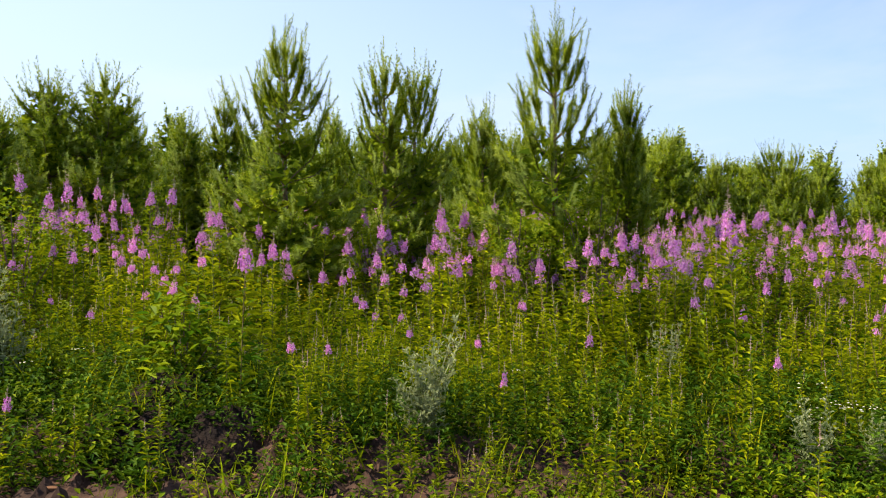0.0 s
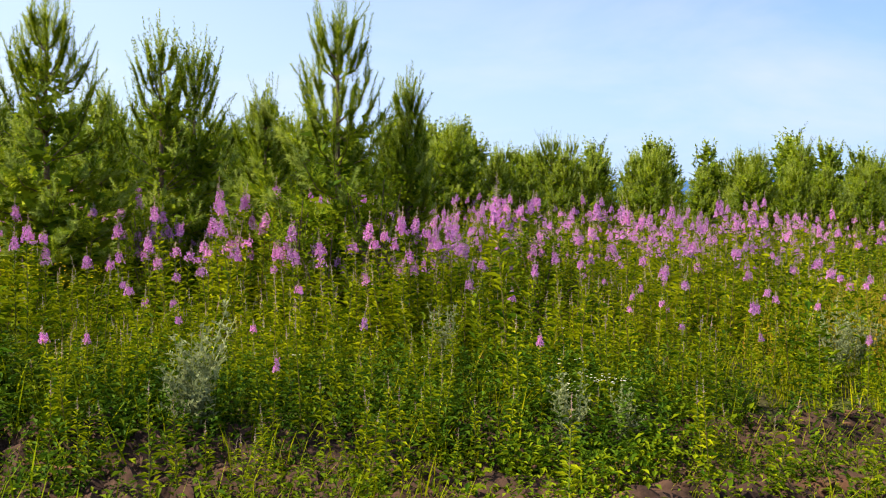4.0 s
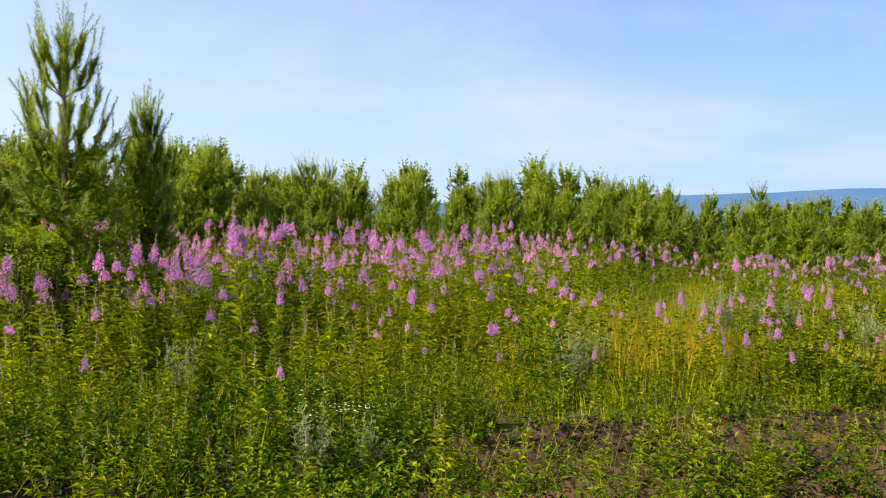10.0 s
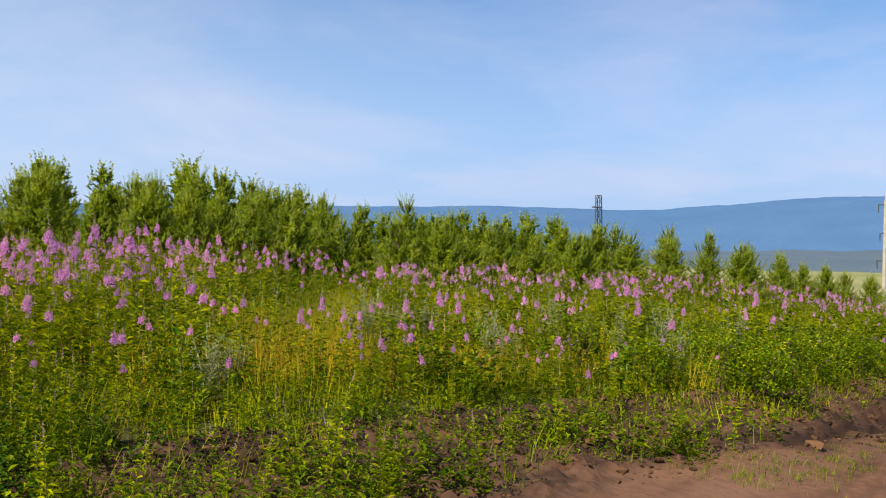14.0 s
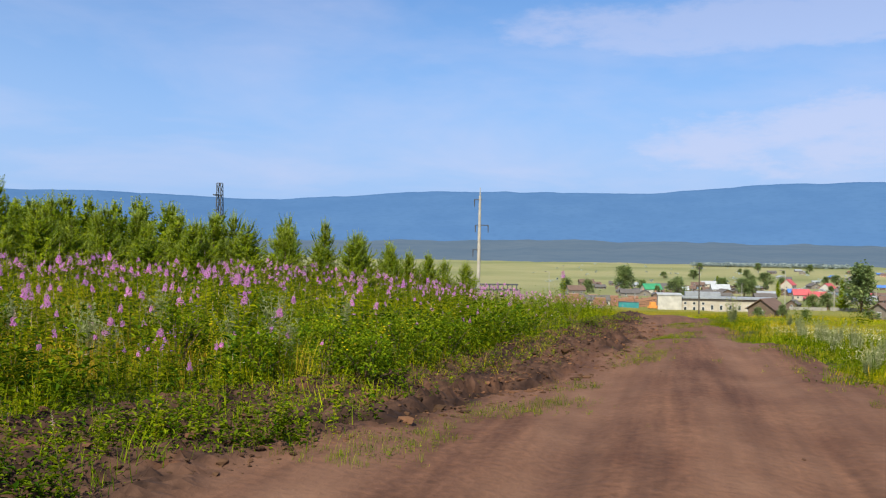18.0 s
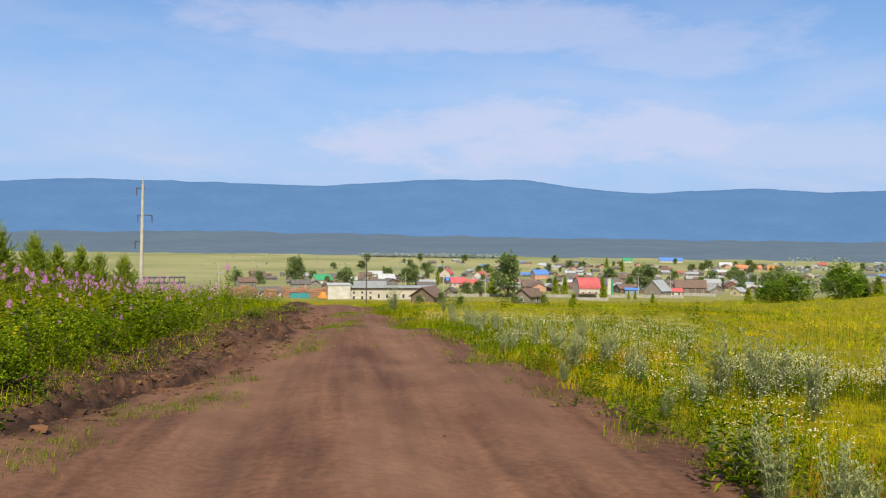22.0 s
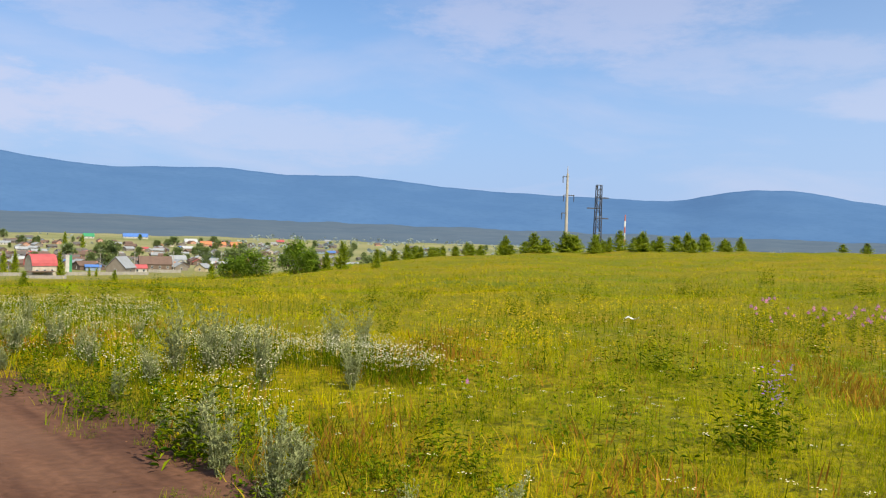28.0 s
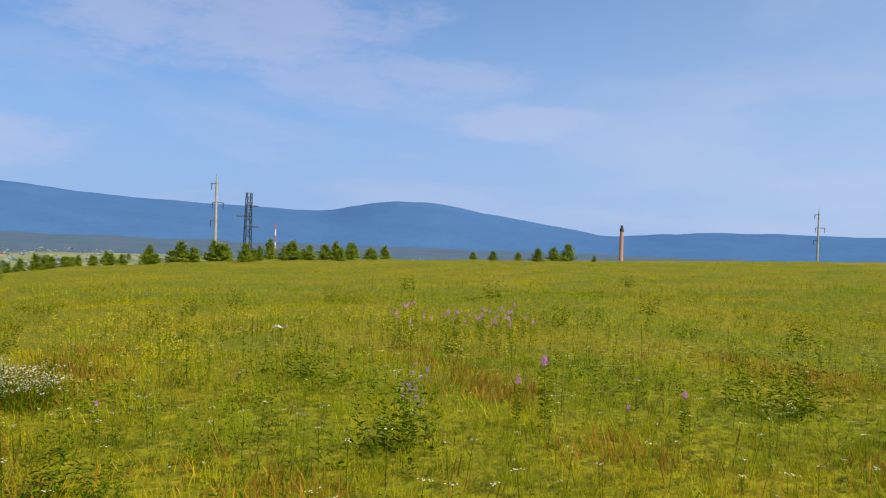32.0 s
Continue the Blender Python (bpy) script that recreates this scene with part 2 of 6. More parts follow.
BARK = plain_mat("pine_bark", (0.17, 0.10, 0.06), (0.09, 0.065, 0.05), 9, 0.9, 0, 0.5)
BUSH = leaf_mat("bush_leaf", (0.085, 0.175, 0.018), (0.21, 0.31, 0.035), 0.4, 0.6)
SOIL = leaf_mat("dug_soil", (0.032, 0.019, 0.015), (0.150, 0.080, 0.052), 0.0, 0.95)


EARTH = plain_mat("heaped_earth", (0.034, 0.021, 0.016), (0.014, 0.010, 0.009), 6, 0.95, 0, 0.9, 24)


# ---- the lie of the land ----
AZ = np.array([-20, 0, 20, 45, 65, 80, 92, 118, 130, 143, 160, 180, 340.0])
DN = np.array([0, 8, 20, 40, 80, 160, 320, 700.0])
LAND = [[0, .62, 1.6, 2.0, 2.3, 2.5, 2.5, 2], [0, .46, 1.25, 1.5, 1.9, 2.0, 2, 0], [0, .38, .90, 1.0, 1.1, 1.1, 0, -5],
        [0, .22, .42, .15, -.5, -2, -8, -15], [0, .12, .08, -.45, -1.6, -5, -16, -24], [0, 0, -.35, -1.6, -5, -11, -20, -26],
        [0, 0, -.35, -1.75, -6, -11.2, -21.3, -27], [0, -.05, -.4, -1.5, -3.9, -9.3, -20, -27],
        [0, -.05, -.4, -1.1, -2.2, -5.1, -18, -27], [0, -.05, -.3, -.7, -1.25, -2.2, -12, -27],
        [0, 0, -.15, -.15, -.1, -.5, -7, -24], [0, 0, .0, .3, 1.0, 1.3, -4, -20]]
TABLE = np.array(LAND + LAND[:1])


def catmull(t, u):
    """Catmull-Rom over the last axis of t at the indices u, one for each row."""
    k = t.shape[1]
    i = np.clip(np.floor(u).astype(int), 0, k - 2)
    w = u - i
    r = np.arange(len(u))
    p0, p1, p2, p3 = t[r, np.maximum(i - 1, 0)], t[r, i], t[r, i + 1], t[r, np.minimum(i + 2, k - 1)]
    return p1 + 0.5 * w * (p2 - p0 + w * (2 * p0 - 5 * p1 + 4 * p2 - p3 + w * (3 * (p1 - p2) + p3 - p0)))


ROAD_X = [-16, -3, .8, 4.3, 7, 9.3, 13, 20, 28, 36, 60]
ROAD_L = [4.4, 4.5, 4.6, 4.3, 3.5, 2.8, 1.95, 1.15, 1.1, 1.3, 0.6]     # foot of the bank
ROAD_R = [-3.2, -3.0, -2.85, -2.66, -2.95, -2.7, -2.25, -1.7, -1.25, -0.9, -1.6]


def road_l(x): return np.interp(x, ROAD_X, ROAD_L)
def road_r(x): return np.interp(x, ROAD_X, ROAD_R)


def land(x, y):
    """Height of the bare land, for arrays of x and y."""
    x, y = np.atleast_1d(np.asarray(x, float)), np.atleast_1d(np.asarray(y, float))
    d = np.hypot(x, y)
    a = np.degrees(np.arctan2(x, y))
    a = np.where(a < -20, a + 360, a)
    ua, ud = np.interp(a, AZ, np.arange(len(AZ))), np.interp(np.minimum(d, 700), DN, np.arange(len(DN)))
    i = np.clip(np.floor(ua).astype(int), 0, len(AZ) - 2)
    rows = [catmull(TABLE[np.clip(i + k, 0, len(AZ) - 1)], ud) for k in (-1, 0, 1, 2)]
    w = ua - i
    p0, p1, p2, p3 = rows
    z = p1 + 0.5 * w * (p2 - p0 + w * (2 * p0 - 5 * p1 + 4 * p2 - p3 + w * (3 * (p1 - p2) + p3 - p0)))
    soft = np.clip(d / 30, 0, 1)
    z = z + soft * 0.16 * np.sin(x * 0.33 + 1.3) * np.sin(y * 0.29 + 0.4) + soft * 0.07 * np.sin(x * 0.9 + y * 0.5)
    return z


def smooth(a, b, v):
    t = np.clip((v - a) / (b - a), 0, 1)
    return t * t * (3 - 2 * t)


def ground(x, y):
    """Height of the ground with its bank along the road."""
    x, y = np.atleast_1d(np.asarray(x, float)), np.atleast_1d(np.asarray(y, float))
    z = land(x, y)
    over = y - road_l(x)
    bank = 0.13 * smooth(-0.05, 0.45, over) * (1 - 0.5 * smooth(1.0, 3.0, over)) * (x < 34)
    right = road_r(x) - y
    return z + np.where(np.hypot(x, y) < 60, bank + 0.06 * smooth(0.0, 0.7, right) * smooth(-14, -10, -abs(x)), 0)


def on_road(x, y): return (y < road_l(x)) & (y > road_r(x)) & (x > -15) & (x < 58)


def polar(az, d):
    return d * math.sin(radians(az)), d * math.cos(radians(az))


def mesh_of(name, v, f, mats, mi=None, flat=True):
    """A mesh from arrays of points and faces (all triangles or all quads)."""
    v, f = np.asarray(v, np.float32), np.asarray(f, np.int32)
    me = bpy.data.meshes.new(name)
    k = f.shape[1]
    me.vertices.add(len(v)); me.vertices.foreach_set("co", v.ravel())
    me.loops.add(f.size); me.loops.foreach_set("vertex_index", f.ravel())
    me.polygons.add(len(f)); me.polygons.foreach_set("loop_start", np.arange(0, f.size, k, dtype=np.int32))
    if mi is not None:
        me.polygons.foreach_set("material_index", np.asarray(mi, np.int32))
    me.polygons.foreach_set("use_smooth", np.full(len(f), not flat))
    for m in mats:
        me.materials.append(m)
    me.update(calc_edges=True)
    return me


def grid_faces(nu, nv):
    a = (np.arange(nu - 1)[:, None] * nv + np.arange(nv - 1)).ravel()
    return np.stack([a, a + nv, a + nv + 1, a + 1], 1)


# ground sheet, from the road out to the foot of the mountains
naz = 360
rad = np.concatenate([np.linspace(1.2, 30, 120), np.geomspace(30.6, 4950, 110)])
azs = np.radians(np.linspace(-180, 180, naz + 1))
GX, GY = (rad[None, :] * np.sin(azs)[:, None]).ravel(), (rad[None, :] * np.cos(azs)[:, None]).ravel()
GZ = ground(GX, GY)
GZ = GZ - 0.12 * ((GY < road_l(GX) + 0.2) & (GY > road_r(GX) - 0.1) & (GX > -15) & (GX < 58))
gcap = np.array([[0, 0, -0.12]])
gv = np.concatenate([np.stack([GX, GY, GZ], 1), gcap])
gf = grid_faces(naz + 1, len(rad))


def ground_mat():
    m, n, l, p = nodes_of("meadow_ground")
    fine = noise_mix(n, l, (0.098, 0.104, 0.003), (0.245, 0.215, 0.007), 7.0, 0.3, 0.7, 10)
    mid = noise_mix(n, l, (0.72, 0.88, 0.65), (1.25, 1.06, 0.95), 0.16, 0.35, 0.66, 5)
    mul = n.new("ShaderNodeMix"); mul.data_type = "RGBA"; mul.blend_type = "MULTIPLY"; mul.inputs["Factor"].default_value = 1
    l.new(fine, mul.inputs["A"]); l.new(mid, mul.inputs["B"])
    # pale hay meadows and woods out on the plain
    g = n.new("ShaderNodeNewGeometry")
    ln = n.new("ShaderNodeVectorMath"); ln.operation = "LENGTH"; l.new(g.outputs["Position"], ln.inputs[0])
    far = n.new("ShaderNodeMapRange"); far.inputs["From Min"].default_value, far.inputs["From Max"].default_value = 240, 420
    l.new(ln.outputs["Value"], far.inputs["Value"])
    plain = noise_mix(n, l, (0.16, 0.175, 0.075), (0.24, 0.23, 0.115), 0.006, 0.4, 0.6, 6)
    mf = n.new("ShaderNodeMix"); mf.data_type = "RGBA"
    l.new(far.outputs[0], mf.inputs["Factor"]); l.new(mul.outputs["Result"], mf.inputs["A"]); l.new(plain, mf.inputs["B"])
    fa = n.new("ShaderNodeAttribute"); fa.attribute_name = "tilled"
    ms = n.new("ShaderNodeMix"); ms.data_type = "RGBA"
    l.new(fa.outputs["Fac"], ms.inputs["Factor"]); l.new(mf.outputs["Result"], ms.inputs["A"])
    l.new(noise_mix(n, l, (0.040, 0.030, 0.018), (0.075, 0.085, 0.018), 1.6, 0.35, 0.65, 6), ms.inputs["B"])
    l.new(ms.outputs["Result"], p.inputs["Base Color"])
    p.inputs["Roughness"].default_value = 0.95
    p.inputs["Specular IOR Level"].default_value = 0.1
    t = n.new("ShaderNodeTexCoord")
    x = n.new("ShaderNodeTexNoise"); x.inputs["Scale"].default_value, x.inputs["Detail"].default_value = 5, 8
    l.new(t.outputs["Object"], x.inputs["Vector"])
    bn = n.new("ShaderNodeBump"); bn.inputs["Strength"].default_value, bn.inputs["Distance"].default_value = 1.0, 0.25
    l.new(x.outputs["Fac"], bn.inputs["Height"]); l.new(bn.outputs[0], p.inputs["Normal"])
    return m


gme = mesh_of("ground", gv, gf, [ground_mat()], flat=False)
till = smooth(-.6, .1, GY - road_l(GX)) * (GX < 80) * (GX > -40) * (GY < 45)
till = np.maximum(till, smooth(-.75, -.1, GY - road_r(GX) + .2 * np.sin(GX * 2.3) + .12 * np.sin(GX * 5.1)) * (GY < road_l(GX)) * (GX > -15) * (GX < 58))
gme.attributes.new("tilled", "FLOAT", "POINT").data.foreach_set("value", np.append(till, 0).astype(np.float32))
tagged(new("ground", gme), "grassy meadow ground sloping down towards the village plain", "ground", kind="structure")

# road: ruts, churned bank, small lumps
ru, rv = np.concatenate([np.linspace(-15, -4, 60), np.linspace(-3.95, 24, 520), np.linspace(24.2, 57, 160)]), np.linspace(-0.45, 1.0, 130)
RX = np.repeat(ru, len(rv))
lo_, hi_ = road_r(RX), road_l(RX) + 0.75
tv = np.tile(rv, len(ru))
RY = np.where(tv >= 0, lo_ + tv * (hi_ - lo_), lo_ + tv)


def road_height(x, y):
    """Height of the road's surface, its ruts and the churned earth along the bank; also the shares of its soils."""
    lump = np.array([noise.fractal((a * 1.1, b * 1.6, 0), 0.9, 2.1, 5) for a, b in zip(x, y)])
    fine = np.array([noise.noise((a * 6.0, b * 7.5, 3)) for a, b in zip(x, y)])
    crumb = np.array([abs(noise.noise((a * 9.0, b * 11.0, 8))) for a, b in zip(x, y)])
    over = y - road_l(x)
    wob = .12 * np.sin(x * 1.7) + .07 * np.sin(x * 4.1 + 1) + .05 * lump
    wide_ = np.interp(x, [5, 9, 14, 24], [1.35, 1.15, .85, .5])
    churn = smooth(-wide_, -wide_ + .35, over + wob + .25 * lump)
    off = y - 0.5 * (road_l(x) + road_r(x)) + 0.42 + 0.25 * np.sin(x * 0.35)
    ruts = -0.045 * (np.exp(-((off - 0.95) / 0.28) ** 2) + np.exp(-((off + 0.85) / 0.3) ** 2)) + 0.02 * np.exp(-(off / 0.35) ** 2)
    z = ground(x, y) + 0.010 + ruts + lump * (0.009 + 0.03 * churn) + fine * (0.002 + 0.026 * churn) + crumb * 0.13 * churn
    clump = np.array([1 - abs(noise.noise((a * 3.1, b * 4.2, 14))) * 2 for a, b in zip(x, y)])
    chip = np.array([noise.noise((a * 19.0, b * 21.0, 21)) for a, b in zip(x, y)])
    z += churn * (.045 * np.clip(clump, -.3, 1) * smooth(-1.3, -.2, -np.abs(over + .55)) + .030 * chip)
    gate = .35 + .65 * smooth(-.2, .4, np.sin(x * .8 + .6))
    z -= 0.09 * gate * np.exp(-((over + wob + .3 * lump + .86) / .07) ** 2)             # gully washed out along the bank
    z += 0.05 * gate * np.exp(-((over + wob + .66) / .09) ** 2) * (.5 + crumb * 2)
    return z, lump, churn, off, over + wob


RZ, lump, rough_bank, off, over = road_height(RX, RY)
RZ -= 0.16 * smooth(0.45, 0.75, RY - road_l(RX)) + 0.10 * smooth(0.1, 0.45, road_r(RX) - RY)
RZ -= 0.4 * smooth(52, 57, RX)


def road_mat():
    m, n, l, p = nodes_of("dirt_road")
    at = n.new("ShaderNodeAttribute"); at.attribute_name = "dry"
    base = noise_mix(n, l, (0.074, 0.035, 0.0235), (0.122, 0.063, 0.041), 0.9, 0.3, 0.7, 7)
    band = noise_mix(n, l, (0.84, 0.83, 0.85), (1.14, 1.13, 1.08), 1.0, 0.35, 0.65, 8, "Object", (0.16, 2.2, 1.0))
    grit = noise_mix(n, l, (0.76, 0.75, 0.74), (1.22, 1.21, 1.20), 14, 0.3, 0.7, 10)
    worn = noise_mix(n, l, (0.80, 0.79, 0.80), (1.18, 1.17, 1.14), 1.0, 0.36, 0.64, 8, "Object", (0.35, 6.5, 1.0))
    for k in (band, grit, worn):
        mul = n.new("ShaderNodeMix"); mul.data_type = "RGBA"; mul.blend_type = "MULTIPLY"; mul.inputs["Factor"].default_value = 1
        l.new(base, mul.inputs["A"]); l.new(k, mul.inputs["B"])
        base = mul.outputs["Result"]
    mx = n.new("ShaderNodeMix"); mx.data_type = "RGBA"
    l.new(at.outputs["Fac"], mx.inputs["Factor"]); l.new(base, mx.inputs["A"])
    l.new(noise_mix(n, l, (0.126, 0.065, 0.042), (0.182, 0.101, 0.066), 1.6, 0.3, 0.7, 7), mx.inputs["B"])
    ab = n.new("ShaderNodeAttribute"); ab.attribute_name = "bank"
    m2 = n.new("ShaderNodeMix"); m2.data_type = "RGBA"
    l.new(ab.outputs["Fac"], m2.inputs["Factor"]); l.new(mx.outputs["Result"], m2.inputs["A"])
    dug = noise_mix(n, l, (0.016, 0.009, 0.0075), (0.098, 0.053, 0.036), 8.0, 0.3, 0.75, 8)
    l.new(noise_mix(n, l, dug, (0.15, 0.064, 0.030), 1.7, 0.6, 0.85, 5), m2.inputs["B"])
    # darkest soil tone: gully shadow and wet earth painted as one colour
    aw = n.new("ShaderNodeAttribute"); aw.attribute_name = "dark_earth"
    m4 = n.new("ShaderNodeMix"); m4.data_type = "RGBA"
    l.new(aw.outputs["Fac"], m4.inputs["Factor"]); l.new(m2.outputs["Result"], m4.inputs["A"])
    m4.inputs["B"].default_value = (0.020, 0.011, 0.009, 1)
    l.new(m4.outputs["Result"], p.inputs["Base Color"])
    p.inputs["Roughness"].default_value = 0.95
    p.inputs["Specular IOR Level"].default_value = 0.15
    t = n.new("ShaderNodeTexCoord")
    x = n.new("ShaderNodeTexNoise"); x.inputs["Scale"].default_value, x.inputs["Detail"].default_value = 14, 8
    l.new(t.outputs["Object"], x.inputs["Vector"])
    bn = n.new("ShaderNodeBump"); bn.inputs["Strength"].default_value, bn.inputs["Distance"].default_value = 0.6, 0.03
    l.new(x.outputs["Fac"], bn.inputs["Height"]); l.new(bn.outputs[0], p.inputs["Normal"])
    return m


rme = mesh_of("road", np.stack([RX, RY, RZ], 1), grid_faces(len(ru), len(rv))[:, ::-1], [road_mat()], flat=False)
streak = np.array([noise.fractal((a * .12, b * 1.3, 5), 0.9, 2.0, 4) for a, b in zip(RX, RY)])
dry = np.clip(np.exp(-((off - 0.95) / 0.42) ** 2) * 0.5 + np.exp(-((off + 0.85) / 0.45) ** 2) * 0.45 + streak * 0.8 + 0.04, 0, 1) * (1 - 0.85 * rough_bank)
dry = np.maximum(dry, 0.3 * np.exp(-((over + 1.3) / 0.3) ** 2) * (lump > -0.15))
rme.attributes.new("dry", "FLOAT", "POINT").data.foreach_set("value", dry.astype(np.float32))
rme.attributes.new("bank", "FLOAT", "POINT").data.foreach_set("value", np.clip(rough_bank * (.95 + .4 * lump), 0, 1).astype(np.float32))
gully = smooth(-.2, .4, np.sin(RX * .8 + .6) + .5 * lump)
# follows the gully, where shadow is painted in, plus dark patches on the churn
dark_earth = .95 * gully * np.exp(-((over + .84) / .09) ** 2) + .7 * rough_bank * smooth(.25, .6, lump + .3 * np.sin(RX * 3 + RY * 5))
rme.attributes.new("dark_earth", "FLOAT", "POINT").data.foreach_set("value", np.clip(dark_earth, 0, 1).astype(np.float32))
coarse = rough_bank.reshape(len(ru), len(rv))[:-1, :-1].ravel() < .35
rme.polygons.foreach_set("use_smooth", coarse)
tagged(new("road", rme), "rutted brown dirt road with a churned earth bank", "road", kind="structure")

# ---- mountains and the dark woods at their foot: distant backdrop ----
# the blue of distance haze is put into these base colours
def mountain_mat(name, a, b, c):
    m, n, l, p = nodes_of(name)
    col = noise_mix(n, l, a, b, 0.004, 0.35, 0.65, 6)
    col = noise_mix(n, l, col, c, 0.03, 0.45, 0.9, 4)
    l.new(col, p.inputs["Base Color"])
    p.inputs["Roughness"].default_value, p.inputs["Specular IOR Level"].default_value = 1.0, 0.0
    return m


RIDGE_AZ = [20, 55, 64, 74, 81, 89, 93, 97.6, 103, 107, 111, 117, 120.5, 125.5, 133, 140.7, 146, 149, 152.7, 157.7, 164.6, 172, 180, 215]
RIDGE_EL = [2.7, 2.98, 2.64, 3.34, 3.38, 3.25, 3.6, 3.85, 3.78, 3.1, 3.0, 3.28, 2.95, 3.1, 2.42, 2.2, 2.07, 2.75, 2.98, 2.15, 1.1, 1.6, 1.5, 1.4]
ma = np.linspace(20, 215, 700)


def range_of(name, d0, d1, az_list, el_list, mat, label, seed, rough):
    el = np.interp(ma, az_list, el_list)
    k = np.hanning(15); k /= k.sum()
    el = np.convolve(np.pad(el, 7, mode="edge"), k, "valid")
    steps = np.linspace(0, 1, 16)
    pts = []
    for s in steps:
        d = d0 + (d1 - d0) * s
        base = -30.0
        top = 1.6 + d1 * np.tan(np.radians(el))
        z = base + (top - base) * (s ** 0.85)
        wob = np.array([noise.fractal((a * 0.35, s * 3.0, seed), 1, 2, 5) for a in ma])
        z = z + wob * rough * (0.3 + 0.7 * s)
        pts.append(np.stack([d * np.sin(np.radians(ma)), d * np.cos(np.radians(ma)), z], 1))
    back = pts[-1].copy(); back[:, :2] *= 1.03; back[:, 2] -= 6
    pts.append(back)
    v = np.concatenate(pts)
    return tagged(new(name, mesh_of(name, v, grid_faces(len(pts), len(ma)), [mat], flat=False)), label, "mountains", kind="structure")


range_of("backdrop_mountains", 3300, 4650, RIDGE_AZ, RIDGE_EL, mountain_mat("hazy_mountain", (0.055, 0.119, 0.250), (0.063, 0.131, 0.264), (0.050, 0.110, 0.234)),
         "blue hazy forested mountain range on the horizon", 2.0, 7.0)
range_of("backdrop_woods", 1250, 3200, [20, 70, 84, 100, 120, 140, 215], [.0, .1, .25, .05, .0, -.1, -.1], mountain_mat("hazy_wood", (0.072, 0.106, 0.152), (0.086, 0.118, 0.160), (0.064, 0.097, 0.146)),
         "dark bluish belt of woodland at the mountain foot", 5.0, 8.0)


# ---- templates of plants: points, triangles, material of each triangle ----
rng = np.random.default_rng(7)


class Soup:
    """Gathers triangles of one plant or one patch."""
    def __init__(self):
        self.v, self.f, self.m, self.n = [], [], [], 0

    def add(self, v, f, m):
        v, f = np.asarray(v, float), np.asarray(f, int)
        self.v.append(v); self.f.append(f + self.n); self.m.append(np.full(len(f), m)); self.n += len(v)

    def leaf(self, p, way, length, width, m, up=(0, 0, 1), droop=0.0):
        """A folded lance-shaped leaf: two triangles on each side would be too many, two in all."""
        p, way = np.asarray(p, float), np.asarray(way, float)
        way = way / (np.linalg.norm(way) + 1e-9)
        side = np.cross(way, up); side /= np.linalg.norm(side) + 1e-9
        mid = p + way * length * 0.45 + np.array([0, 0, 0.10 * length])
        tip = p + way * length - np.array([0, 0, droop * length])
        self.add([p, mid + side * width / 2, tip, mid - side * width / 2], [[0, 1, 2], [0, 2, 3]], m)

    def needle(self, p, way, length, width, m):
        p, way = np.asarray(p, float), np.asarray(way, float)
        s = np.cross(way, rng.normal(size=3)); s /= np.linalg.norm(s) + 1e-9
        self.add([p + s * width / 2, p - s * width / 2, p + way * length], [[0, 1, 2]], m)

    def tube(self, pts, radii, m, sides=3):
        pts = np.asarray(pts, float)
        ang = np.arange(sides) * 2 * np.pi / sides
        rings = []
        for i, p in enumerate(pts):
            w = pts[min(i + 1, len(pts) - 1)] - pts[max(i - 1, 0)]
            w = w / (np.linalg.norm(w) + 1e-9)
            a = np.cross(w, (0.31, 0.95, 0.05)); a /= np.linalg.norm(a) + 1e-9
            b = np.cross(w, a)
            rings.append(p + radii[i] * (np.cos(ang)[:, None] * a + np.sin(ang)[:, None] * b))
        f = []
        for i in range(len(pts) - 1):
            for j in range(sides):
                q = (j + 1) % sides
                f += [[i * sides + j, i * sides + q, (i + 1) * sides + q], [i * sides + j, (i + 1) * sides + q, (i + 1) * sides + j]]
        self.add(np.concatenate(rings), f, m)

    def done(self):
        return np.concatenate(self.v), np.concatenate(self.f), np.concatenate(self.m)


def cone_dir(az, el):
    return np.array([math.cos(az) * math.cos(el), math.sin(az) * math.cos(el), math.sin(el)])


# willowherb: mats 0 leaf, 1 stem, 2 petal, 3 bud
FIRE_MATS = [FIRE_LEAF, FIRE_STEM, PETAL, BUD]


def willowherb_leaves(h, leaves, seed, wide=0.016):
    r = np.random.default_rng(seed)
    s = Soup()
    lean = r.normal(0, 0.05, 2)
    s.tube([(0, 0, 0), (lean[0] * .4, lean[1] * .4, h * .5), (lean[0], lean[1], h)], [0.006, 0.005, 0.003], 1)
    for i in range(leaves):
        k = 0.10 + 0.90 * (i + r.random() * .6) / leaves
        az = i * 2.4 + r.normal(0, .3)
        ln = (0.10 + 0.05 * math.sin(min(1, k) * 2.6)) * r.uniform(.75, 1.3) * (1.05 - .35 * k)
        s.leaf((lean[0] * k * k, lean[1] * k * k, h * k), cone_dir(az, r.uniform(-.05, .85)), ln, wide * r.uniform(.75, 1.25), 0, droop=0.16)
    return s, lean


